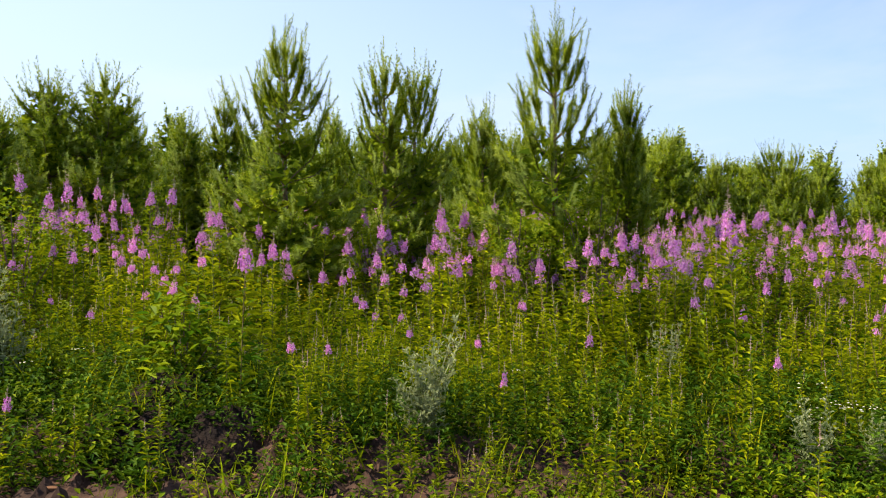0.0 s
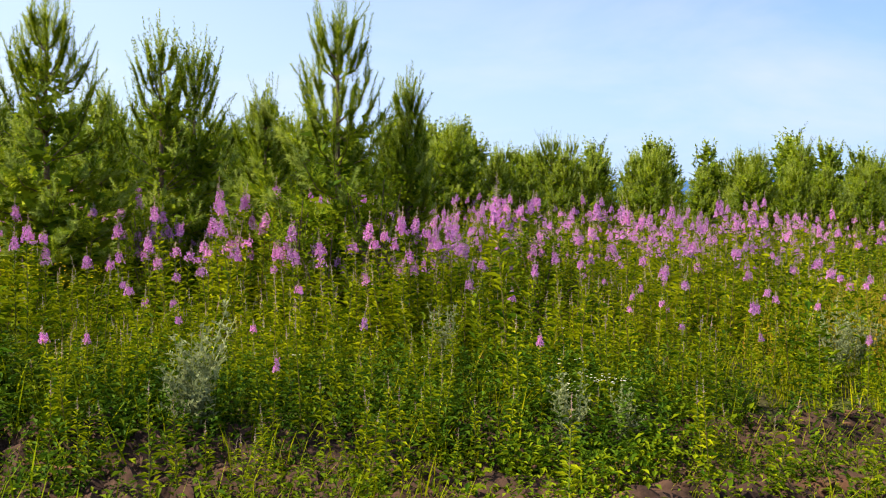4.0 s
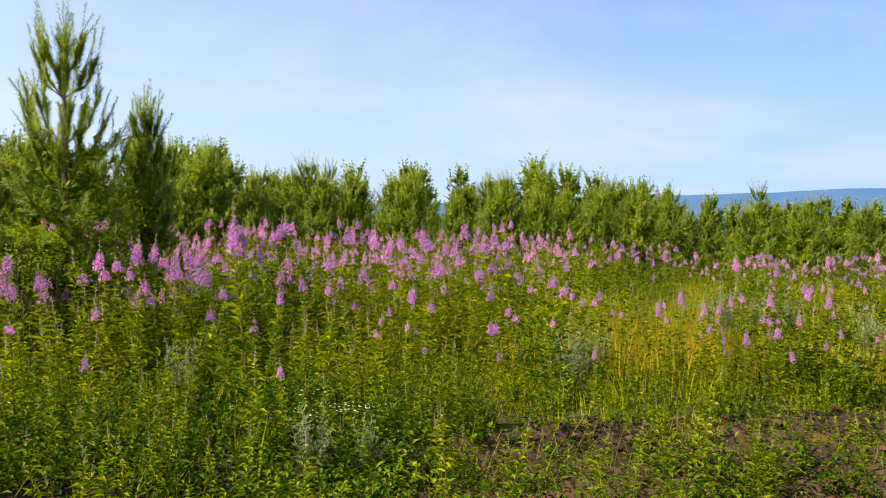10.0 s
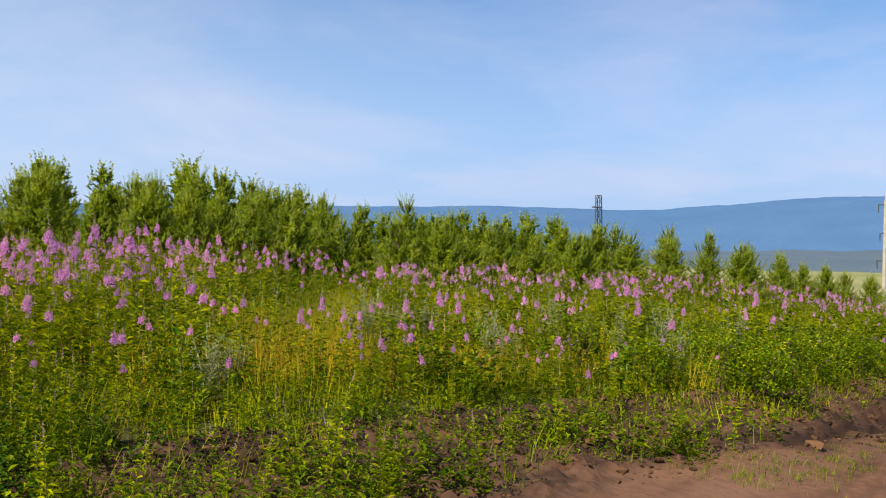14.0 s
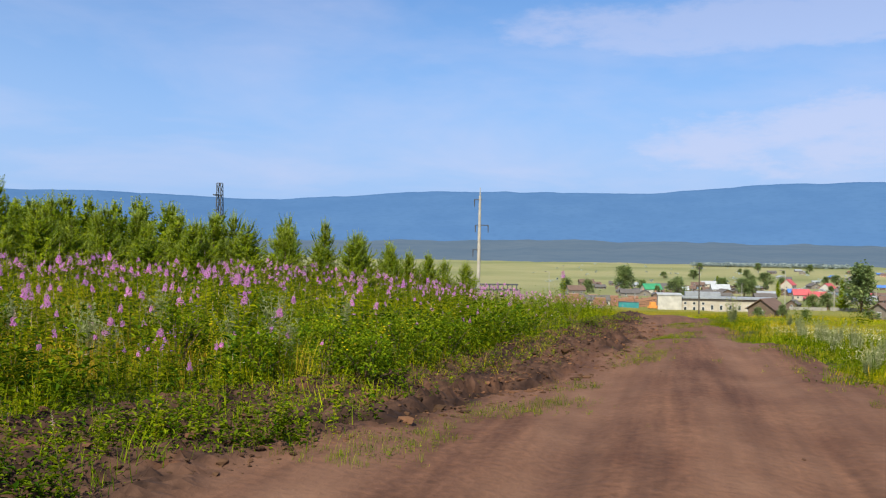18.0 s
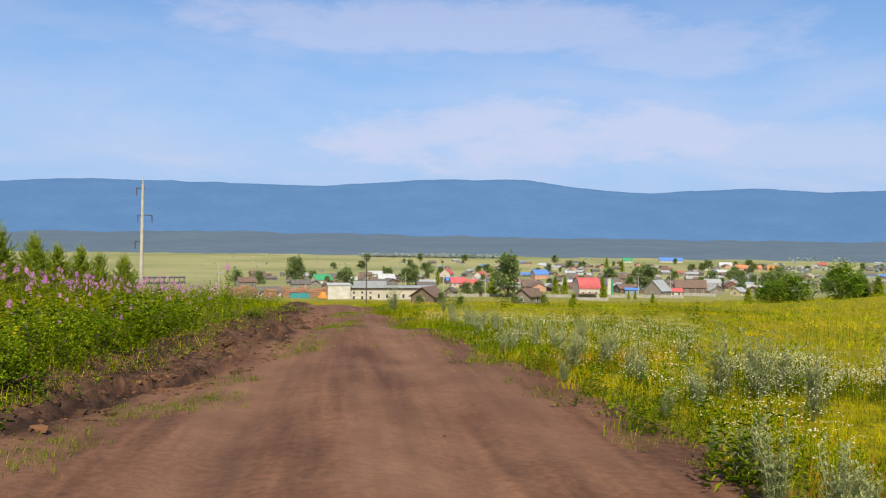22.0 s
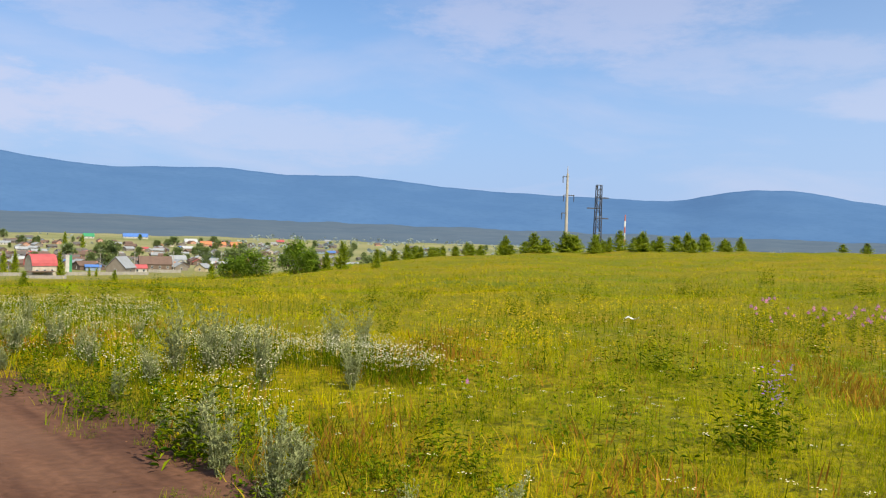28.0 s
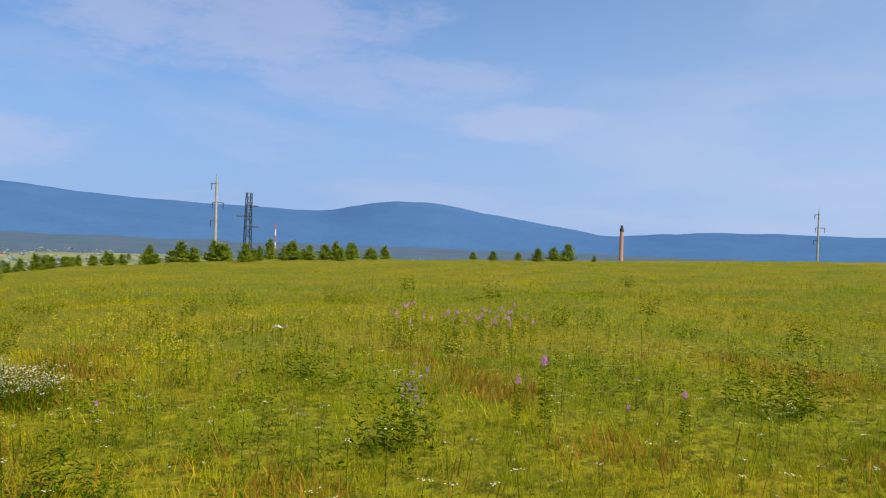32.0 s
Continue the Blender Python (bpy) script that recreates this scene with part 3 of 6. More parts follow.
def willowherb_spike(s, base, length, florets, seed, petal=0.017, tip=0.95):
    """Open flowers below, a taper of drooping buds above."""
    r = np.random.default_rng(seed)
    x, y, z = base
    top = length * tip
    s.tube([(x, y, z), (x, y, z + length + top)], [0.003, 0.001], 3)
    for i in range(florets):
        k = (i + r.random()) / florets
        az = i * 2.4 + r.normal(0, .2)
        rad = 0.037 * (1.1 - 0.42 * k) * r.uniform(.4, 1.35)
        c = np.array([x, y, z + length * k]) + cone_dir(az, -.1) * rad
        out = cone_dir(az, 0.1)
        a = np.cross(out, (0, 0, 1)); a /= np.linalg.norm(a); b = np.cross(out, a)
        q = petal * r.uniform(.7, 1.3) * (1.1 - 0.28 * k)
        for t in range(2):
            u = a * math.cos(t * 1.57 + .4) + b * math.sin(t * 1.57 + .4)
            w = np.cross(out, u)
            o = out * q * 0.5
            s.add([c, c + u * q + w * q * .45 + o, c + u * q - w * q * .45 + o], [[0, 1, 2]], 2)
            s.add([c, c - u * q + w * q * .45 + o, c - u * q - w * q * .45 + o], [[0, 1, 2]], 2)
    for i in range(max(6, florets)):
        k = r.random() ** 1.3
        az = r.uniform(0, 6.28)
        s.needle((x, y, z + length + top * k * .9), cone_dir(az, -0.5 + k), 0.030 * (1.3 - k), petal * .5, 3)
    for i in range(max(3, florets // 4)):
        az = r.uniform(0, 6.28)
        s.needle((x, y, z - r.uniform(0, .12)), cone_dir(az, 0.6), 0.05, 0.004, 3)


def willowherb(h, leaves, florets, seed, wide=0.016, petal=0.017, spike=0.16, spire=0):
    s, lean = willowherb_leaves(h, leaves, seed, wide)
    if florets:
        willowherb_spike(s, (lean[0], lean[1], h), spike, florets, seed + 1, petal)
    else:
        for i in range(5):
            s.leaf((lean[0], lean[1], h), cone_dir(i * 1.3, 1.0), 0.07, wide, 0)
        if spire:
            s.tube([(lean[0], lean[1], h), (lean[0], lean[1], h + .2)], [0.004, 0.001], 3)
            r = np.random.default_rng(seed + 2)
            for i in range(spire):
                k = r.random()
                s.needle((lean[0], lean[1], h + .2 * k), cone_dir(r.uniform(0, 6.28), -.2 + k), 0.034 * (1.25 - k), petal * .6, 3)
    return s.done()


def grass_tuft(seed, blades, h, spread, mats=(0, 1), lean=0.5, w=0.006):
    r = np.random.default_rng(seed)
    s = Soup()
    for i in range(blades):
        p = np.array([*r.normal(0, spread, 2), 0])
        az, hh = r.uniform(0, 6.28), h * r.uniform(.55, 1.15)
        d = cone_dir(az, 0) * hh * lean * r.uniform(.2, 1)
        a = np.cross(d, (0, 0, 1)); a = a / (np.linalg.norm(a) + 1e-9) * w * r.uniform(.7, 1.4)
        m = mats[0] if r.random() < .84 else mats[1]
        mid = p + d * .4 + (0, 0, hh * .6)
        s.add([p - a, p + a, mid + a * .7, mid - a * .7, p + d + (0, 0, hh)], [[0, 1, 2], [0, 2, 3], [3, 2, 4]], m)
    return s.done()


def herb(seed, stems, h, leaves, ln, w, spread, m=0):
    r = np.random.default_rng(seed)
    s = Soup()
    for k in range(stems):
        p = np.array([*r.normal(0, spread, 2), 0.0])
        hh = h * r.uniform(.6, 1.15)
        d = cone_dir(r.uniform(0, 6.28), 0) * hh * r.uniform(0, .35)
        for i in range(leaves):
            t = (i + r.random()) / leaves
            s.leaf(p + d * t + (0, 0, hh * t), cone_dir(r.uniform(0, 6.28), r.uniform(-.1, .9)), ln * r.uniform(.6, 1.3) * (1.15 - .5 * t), w * r.uniform(.7, 1.3), m, droop=.15)
    return s.done()


def flower_head(seed, h, m_stem, m_flower, heads, size, flat=True, spread=0.05):
    """A stalk with a flat or round cluster of small flowers."""
    r = np.random.default_rng(seed)
    s = Soup()
    s.tube([(0, 0, 0), (.01, 0, h)], [.003, .002], m_stem)
    for i in range(3):
        s.leaf((0, 0, h * r.uniform(.2, .7)), cone_dir(r.uniform(0, 6.28), .5), .06, .012, m_stem)
    for i in range(heads):
        p = np.array([.01, 0, h]) + np.array([*r.normal(0, spread, 2), 0 if flat else r.normal(0, spread)])
        a = r.uniform(0, 6.28)
        ring = [p + size * np.array([math.cos(a + t * 1.257), math.sin(a + t * 1.257), r.normal(0, .15)]) for t in range(5)]
        s.add([p + (0, 0, size * .3), *ring], [[0, 1, 2], [0, 2, 3], [0, 3, 4], [0, 4, 5], [0, 5, 1]], m_flower)
    return s.done()


def scatter(temps, x, y, scale, lean=0.12, tint=None, seed=1, sink=0.02, zs=None, level=None):
    """Copies of the templates at those places, joined into one set of points and triangles."""
    r = np.random.default_rng(seed)
    x, y, scale = np.asarray(x), np.asarray(y), np.asarray(scale)
    z = (ground(x, y) if level is None else level) - sink
    which = r.integers(0, len(temps), len(x))
    V, F, M, n = [], [], [], 0
    for k, (tv, tf, tm) in enumerate(temps):
        i = np.where(which == k)[0]
        if not len(i):
            continue
        a = r.uniform(0, 6.283, len(i))
        c, s_ = np.cos(a)[:, None], np.sin(a)[:, None]
        sc = scale[i][:, None]
        lx, ly = r.normal(0, lean, len(i))[:, None], r.normal(0, lean, len(i))[:, None]
        vx = (tv[:, 0] * c - tv[:, 1] * s_) * sc + tv[:, 2] * sc * lx
        vy = (tv[:, 0] * s_ + tv[:, 1] * c) * sc + tv[:, 2] * sc * ly
        vz = np.broadcast_to(tv[:, 2], vx.shape) * sc * (zs if zs else 1.0)
        v = np.stack([vx + x[i][:, None], vy + y[i][:, None], vz + z[i][:, None]], 2).reshape(-1, 3)
        f = (tf[None] + (np.arange(len(i)) * len(tv))[:, None, None]).reshape(-1, 3) + n
        V.append(v); F.append(f); M.append(np.tile(tm, len(i))); n += len(v)
    return np.concatenate(V), np.concatenate(F), np.concatenate(M)


def stuff(name, soup, mats, label, category, group=""):
    return tagged(new(name, mesh_of(name, soup[0], soup[1], mats, soup[2])), label, category, group, "stuff")


def plot(x0, x1, y0, y1, per_m2, keep, seed):
    """Random places in a rectangle, thinned by keep(x, y, chance)."""
    r = np.random.default_rng(seed)
    k = int((x1 - x0) * (y1 - y0) * per_m2)
    x, y = r.uniform(x0, x1, k), r.uniform(y0, y1, k)
    ok = keep(x, y, r.random(k))
    return x[ok], y[ok]


def wedge(x, y):
    """Clockwise degrees from +Y and metres from the middle of the walk."""
    return np.degrees(np.arctan2(x, y)), np.hypot(x, y)


def patchy(x, y, f, seed):
    return np.sin(x * f + seed) * np.sin(y * f * 1.13 + seed * 1.7) + 0.6 * np.sin(x * f * 2.3 + y * f * 1.9 + seed * .6)


# how far the willowherb field reaches back, to the pines
PINE_X = [-30, -7.5, -3.9, 0, 4.3, 9.3, 12.9, 17, 21.3, 26.3, 29.5, 33, 60]
PINE_Y = [13, 13, 14.5, 16, 18.5, 19.9, 17.8, 17, 14.9, 12.3, 9.6, 8.2, 6]


def pine_edge(x): return np.interp(x, PINE_X, PINE_Y)


def part(name, soup_or_mesh, mats, parent, label="", kind=""):
    me = soup_or_mesh if isinstance(soup_or_mesh, bpy.types.Mesh) else mesh_of(name, soup_or_mesh[0], soup_or_mesh[1], mats, soup_or_mesh[2])
    ob = new(name, me)
    ob.parent = parent
    if label:
        ob["label"] = label
    if kind or name in ("crown", "foliage", "leafy_stem", "flower_spike", "bud_spike", "leaves", "stem"):
        ob["kind"] = "stuff"
    return ob


def thing(name, label, category, group="", m=None):
    ob = tagged(new(name), label, category, group)
    ob.empty_display_size = 0.2
    if m is not None:
        ob.matrix_basis = m
    return ob


def stand(x, y, rz=0.0, sc=1.0, sink=0.02):
    return Matrix.LocRotScale((x, y, float(ground(x, y)[0]) - sink), Euler((0, 0, rz)), (sc, sc, sc))


def copy_at(ob, x, y, rz, sc):
    c = copy_thing(ob, Matrix.Identity(4))
    c.matrix_basis = stand(x, y, rz, sc)
    return c


# ---- young pines ----
PINE_MATS = [NEEDLE, NEEDLE_TIP, BARK]


def shoot(s, p, way, length, needles, nl, nw, m, r):
    way = way / np.linalg.norm(way)
    a = np.cross(way, (0.2, 0.3, 0.9)); a /= np.linalg.norm(a) + 1e-9
    b = np.cross(way, a)
    t = (np.arange(needles) + r.random(needles)) / needles
    ang = np.arange(needles) * 2.4 + r.normal(0, .3, needles)
    q = p + way * (t * length)[:, None]
    out = np.cos(ang)[:, None] * a + np.sin(ang)[:, None] * b
    w = out * 0.85 + way * 0.6
    w /= np.linalg.norm(w, axis=1)[:, None]
    side = np.cross(w, way); side /= np.linalg.norm(side, axis=1)[:, None] + 1e-9
    ln = nl * (1.05 - .45 * t)[:, None] * r.uniform(.8, 1.2, (needles, 1))
    v = np.stack([q + side * nw / 2, q - side * nw / 2, q + w * ln], 1).reshape(-1, 3)
    s.add(v, np.arange(needles * 3).reshape(-1, 3), m)


def pine(seed, H, R, whorls, per, needles, nl, nw, candle=.2, fill=9, core=10, open_from=1.1, leader=.13, bl=.12):
    """Trunk; boughs in whorls with side shoots that carry brushes of needles, and upright candles at their ends. Above open_from
    the boughs are bare of side shoots and stand up steeply, sleeved in needles. Returns trunk with boughs, and crown."""
    r = np.random.default_rng(seed)
    tk, cr = Soup(), Soup()
    bend = r.normal(0, .04, 2)

    def stem(k):
        return np.array([bend[0] * math.sin(k * 2.6), bend[1] * math.sin(k * 2.6), H * k])

    tk.tube([stem(k) for k in (0, .3, .6, .9)], [0.011 * H + .01, 0.009 * H + .006, 0.006 * H + .004, 0.006], 2, 7)
    lop = r.uniform(.75, 1.15, 12)
    for i in range(whorls):
        k = 0.015 + 0.885 * (i + 0.5 * r.random()) / whorls
        c = stem(k)
        reach = R * (1 - k) * (.78 + .22 * min(1, k / .15)) + .03
        m = max(4, per - 3) if k > open_from else max(5, int(per * (1 - .3 * k)))
        if k > open_from - .1:
            shoot(cr, c - (0, 0, .05), np.array([0, 0, 1.0]), H * .9 / whorls, int(needles * 2.5), nl, nw, 0, r)
        for j in range(m):
            airy = k > open_from or (k > open_from - .28 and r.random() < .55)
            az = j * 6.283 / m + i * 1.9 + r.normal(0, .22)
            h = reach * r.uniform(.72, 1.1) * lop[int((az % 6.283) * 1.9) % 12]
            out = cone_dir(az, 0)
            if airy:
                rise = h * r.uniform(.75, 1.3) + .08
                mid, end = c + out * h * .65 + (0, 0, rise * .35), c + out * h + (0, 0, rise)
            else:
                rise = h * (.10 + .75 * k + r.normal(0, .08)) + .03
                mid, end = c + out * h * .6 + (0, 0, rise * .3), c + out * h + (0, 0, rise)
            tk.tube([c, mid, end], [.010, .006, .003], 2, 3)
            if airy:
                shoot(cr, mid, end - mid, np.linalg.norm(end - mid), int(needles * 3.6), nl, nw, 0, r)
                shoot(cr, c * .4 + mid * .6, mid - c, np.linalg.norm(mid - c) * .4, needles, nl, nw, 0, r)
                for q in range(6):
                    t = r.uniform(.0, .8)
                    shoot(cr, mid * (1 - t) + end * t, cone_dir(az + r.normal(0, .9), .5) * .5 + np.array([0, 0, .9]), candle * r.uniform(.5, 1.0), needles, nl, nw, int(r.random() < .4), r)
            else:
                side = cone_dir(az + 1.571, 0)
                nsh = max(3, int(round(fill * h)))
                for q in range(nsh):
                    t = 0.30 + .70 * (q + r.random()) / nsh
                    base = c * (1 - t) ** 2 + mid * 2 * t * (1 - t) + end * t * t
                    fan = side * (1 if q % 2 else -1) * r.uniform(.2, .95)
                    off_ = fan * h * .26 * (1.25 - t)
                    w = out * r.uniform(.3, .8) + fan * .7 + np.array([0, 0, .25 + .6 * k + r.normal(0, .2)])
                    shoot(cr, base + off_ * r.random(), w, candle * r.uniform(.55, 1.0), needles, nl, nw, 0 if r.random() < .62 else 1, r)
            for q in range(2):
                w = out * (.45 - .35 * k) + np.array([*r.normal(0, .18, 2), .8])
                shoot(cr, end - out * .06 * q, w, candle * r.uniform(.8, 1.45) * (.65 + .95 * k), int(needles * 1.2), nl * .9, nw, 1 if r.random() < .55 else 0, r)
            for q in range(0 if airy else int(core * h)):
                cr.needle(c + (end - c) * r.uniform(.05, .66) + r.normal(0, .06, 3), cone_dir(r.uniform(0, 6.28), r.uniform(-.3, .8)), bl * r.uniform(.7, 1.3), bl * r.uniform(.4, .7), 0)
    top = stem(.9)
    for j in range(6):
        w = np.array([0, 0, 1.0]) if not j else np.array([.32 * math.cos(j * 1.26), .32 * math.sin(j * 1.26), 1.0])
        shoot(cr, top, w, H * leader if not j else candle * r.uniform(1.0, 1.6), int(needles * (2.2 if not j else 1.5)), nl * .85, nw, 1, r)
    return tk.done(), cr.done()


def pine_tree(label, tv, cv, m, group=""):
    t = thing("pine_tree", label, "tree", group, m)
    part("trunk", (tv[0], tv[1], tv[2] * 0), [BARK], t, "brown scaly bark trunk and boughs")
    part("crown", cv, PINE_MATS[:2], t)
    return t


# the tall pines that stand out before the wood: azimuth, distance, height of the top in degrees, spread, where the open top begins
HERO = [(7.6, 8.8, 14.1, 1.05, .60, "tall young pine with upswept bare-tipped candles"), (-10.0, 9.5, 13.4, 1.15, .76, "broad dense young pine with a long leader"),
        (-4.0, 11, 12.2, .95, .66, "slender pine with pale green candles"), (-1.7, 11.4, 11.5, .95, .66, "slender pine leaning against its neighbour"),
        (-21.0, 12.5, 10.6, 1.25, 1.1, "dense conical young pine"), (-24.4, 12.8, 10.1, 1.2, 1.1, "dense conical young pine"),
        (11.6, 9.2, 9.3, .5, .62, "low pine with one long side shoot"), (2.6, 10.0, 8.2, .72, .8, "short bushy young pine"),
        (-16.7, 13, 8.0, .8, 1.1, "short bushy young pine"), (-14.2, 12.6, 9.0, .72, .8, "short bushy young pine"), (-27.4, 11.8, 8.0, .9, 1.1, "short bushy young pine"), (-7.4, 11.8, 8.0, .8, 1.1, "short bushy young pine")]
for k, (a, d, el, rr, of, lab) in enumerate(HERO):
    x, y = polar(a, d)
    g = float(ground(x, y)[0])
    h = 1.6 + d * math.tan(radians(el)) - g
    big = of < .75 and h > 2.4
    tv, cv = pine(40 + k, h, rr, 10, 9, 36 if d < 10.5 else 22, 0.068, 0.013 if d < 10.5 else .019, .22, 22, 70, of, .17 if big else .12, .13)
    pine_tree(lab, tv, cv, pose(x, y, g - .03, 0, 0, 37 * k), "tall pines before the wood")

# the wood behind: near shapes and coarser far ones, copied
WOOD, WOOD_FAR = [], []
for k in range(6):
    tv, cv = pine(70 + k, 2.9, (1.35, 1.15, 1.4, 1.0, 1.25, 1.45)[k], 13, 9, 18, 0.080, 0.018, .19, 17, 60, 1.1 if k % 3 else .80, .19, .13)
    WOOD.append(pine_tree(("bushy green young pine in a plantation", "round-topped young pine in a plantation", "narrow young pine in a plantation")[k % 3], tv, cv, pose(-20 + 2 * k, 14.0, 1.2), "young pine plantation"))
for k in range(4):
    tv, cv = pine(90 + k, 2.4, 1.0 + .1 * (k % 2), 9, 8, 9, 0.10, 0.045, .17, 11, 50, 1.1, .09, .2)
    WOOD_FAR.append(pine_tree("bushy green young pine in a plantation", tv, cv, pose(-20 + 2 * k, 16.0, 1.2), "young pine plantation"))
# the skyline of the wood, degrees up by degrees clockwise from +Y
SKY_AZ = [-34, -24, -18, -8, 0, 5, 13, 16, 18, 22.8, 27, 31, 34, 36, 38, 41, 45, 50, 54, 57, 64, 66.5, 71.5, 73.6, 75.6]
SKY_EL = [8.0, 8.4, 7.8, 7.6, 7.3, 6.9, 6.7, 6.3, 5.5, 5.9, 5.3, 5.0, 4.7, 5.6, 4.6, 4.0, 3.3, 3.05, 2.4, 2.5, 2.0, 1.4, 1.1, 0.0, -0.9]
r = np.random.default_rng(5)
spots = []
for row in range(4):
    x = -11.5 + .5 * row
    while x < 33.6 - 2.2 * row:
        x += r.uniform(.75, 1.3) * (1 + row * .08)
        px, py = x + r.normal(0, .25), pine_edge(x) + row * 2.0 + r.uniform(-.5, .6)
        spots.append((px, py, row))
near_spots = [q for q in spots if q[2] < 2]
far_spots = [q for q in spots if q[2] >= 2]
for pool, where, tall_ in ((WOOD, near_spots, 2.9), (WOOD_FAR, far_spots, 2.4)):
    for i, (px, py, row) in enumerate(where):
        a, d = math.degrees(math.atan2(px, py)), math.hypot(px, py)
        h = 1.6 + d * math.tan(radians(float(np.interp(a, SKY_AZ, SKY_EL)))) - float(ground(px, py)[0])
        sc = max(.4, h / tall_) * (r.uniform(.72, 1.0) if row == 0 else r.uniform(.85, 1.03))
        if i < len(pool):
            pool[i].matrix_basis = stand(px, py, i * 1.7, sc)
        else:
            copy_at(pool[int(r.integers(len(pool)))], px, py, r.uniform(0, 6.28), sc)


# ---- willowherb field ----
NEARF = [willowherb(.92 + .1 * k, 66, (0, 30, 0, 26, 36)[k], 300 + 10 * k, .0165, .017, (0, .10, 0, .08, .14)[k], 16) for k in range(5)]
MIDF = [willowherb(.95 + .07 * k, 44, (0, 18, 12, 0, 24)[k], 400 + 10 * k, 0.017, 0.021, (0, .11, .08, 0, .15)[k], 10) for k in range(5)]
FARF = [willowherb(1.0 + .07 * k, 13, (9, 0, 8, 11, 0)[k], 500 + 10 * k, 0.036, 0.028, .12, 7) for k in range(5)]


def field_keep(x, y, c):
    a, d = wedge(x, y)
    o = y - road_l(x)
    back = pine_edge(x) - y
    dens = smooth(np.where(x < 4, -.9, np.where(x < 8.5, -.75, .1)), np.where(x < 4, .4, np.where(x < 8.5, .6, 1.2)), o) * (back > -1.5) * (a > -34) * (a < 88) * (d < 36)
    dens = dens * (1 - .75 * np.exp(-((a + 15) / 6) ** 2) * (d < 6.1))
    dens = dens * np.where(d < 9.3, np.clip(.55 + .8 * patchy(x, y, 2.7, 1.0), .05, 1), 1)
    return c < dens * np.clip(.75 + .5 * patchy(x, y, .75, 2.0), .12, 1) * np.where(a > 38, .42 + .58 * (back < 4.5), 1)


def tall(x, y):
    """Plants grow taller away from the trodden road edge."""
    o = y - road_l(x)
    return (.40 + .36 * smooth(.4, 4.2, o)) * (1 - .12 * smooth(34, 48, wedge(x, y)[0])) * (1 + np.minimum(.12 * patchy(x, y, .7, 4.0) + .16 * patchy(x, y, 1.9, 1.0), .14))


# single plants by the road, counted one by one
fx, fy = plot(-5, 24, 2, 11, 1.15, lambda x, y, c: field_keep(x, y, c) & (y - road_l(x) < 4.2) & (wedge(x, y)[0] > -30), 11)
fx, fy = fx[:200], fy[:200]
proto = []
for k in range(5):
    t = thing("willowherb", ("leafy green willowherb stem not yet in flower", "tall willowherb with a magenta flower spike")[(0, 1, 0, 1, 1)[k]], "wildflower", "willowherb along the bank", stand(fx[k], fy[k]))
    s, lean = willowherb_leaves(.85 + .09 * k, 92, 600 + k, .0125)
    part("leafy_stem", s.done(), FIRE_MATS, t)
    if k in (1, 3, 4):
        s2 = Soup()
        willowherb_spike(s2, (lean[0], lean[1], .85 + .09 * k), .10 + .02 * k, 34, 610 + k, .018)
        part("flower_spike", s2.done(), FIRE_MATS, t, "magenta flowers under a taper of buds")
    else:
        s2 = Soup()
        willowherb_spike(s2, (lean[0], lean[1], .85 + .09 * k), .03, 3, 610 + k, .01, 3)
        part("bud_spike", s2.done(), FIRE_MATS, t, "closed green and reddish buds")
    proto.append(t)
r = np.random.default_rng(21)
for x, y in zip(fx[5:], fy[5:]):
    copy_at(proto[int(r.choice(5, p=[.34, .15, .34, .1, .07]))], x, y, r.uniform(0, 6.28), float(tall(x, y)) * r.uniform(.8, 1.25))

nx, ny = plot(-8, 26, 2, 14, 46, lambda x, y, c: field_keep(x, y, c) & (wedge(x, y)[1] < 9.3), 12)
br = np.random.default_rng(3).random(len(nx))
flw = br < .10 + .36 * smooth(6, 9, np.hypot(nx, ny))
stuff("willowherb_field", scatter([NEARF[0], NEARF[2]], nx[~flw], ny[~flw], np.random.default_rng(4).uniform(.7, 1.2, (~flw).sum()) * tall(nx[~flw], ny[~flw]), .10, seed=5), FIRE_MATS, "dense green leafy willowherb stems", "wildflowers")
stuff("willowherb_flowers", scatter([NEARF[1], NEARF[3], NEARF[4]], nx[flw], ny[flw], np.random.default_rng(4).uniform(.85, 1.25, flw.sum()) * tall(nx[flw], ny[flw]), .10, seed=6), FIRE_MATS, "willowherb with magenta flower spikes", "wildflowers")
mx_, my_ = plot(-10, 20, 2, 18, 20, lambda x, y, c: field_keep(x, y, c) & (wedge(x, y)[1] >= 9) & (wedge(x, y)[1] < 18), 13)
fl = np.random.default_rng(8).random(len(mx_)) < np.where(wedge(mx_, my_)[0] > 30, .34, .62)
stuff("willowherb_field", scatter([MIDF[0], MIDF[3]], mx_[~fl], my_[~fl], np.random.default_rng(9).uniform(.65, 1.1, (~fl).sum()) * tall(mx_[~fl], my_[~fl]), .08, seed=8), FIRE_MATS, "dense green leafy willowherb stems", "wildflowers")
stuff("willowherb_flowers", scatter([MIDF[1], MIDF[2], MIDF[4]], mx_[fl], my_[fl], np.random.default_rng(9).uniform(.7, 1.15, fl.sum()) * tall(mx_[fl], my_[fl]), .08, seed=9), FIRE_MATS, "haze of magenta willowherb spikes before the pines", "wildflowers")
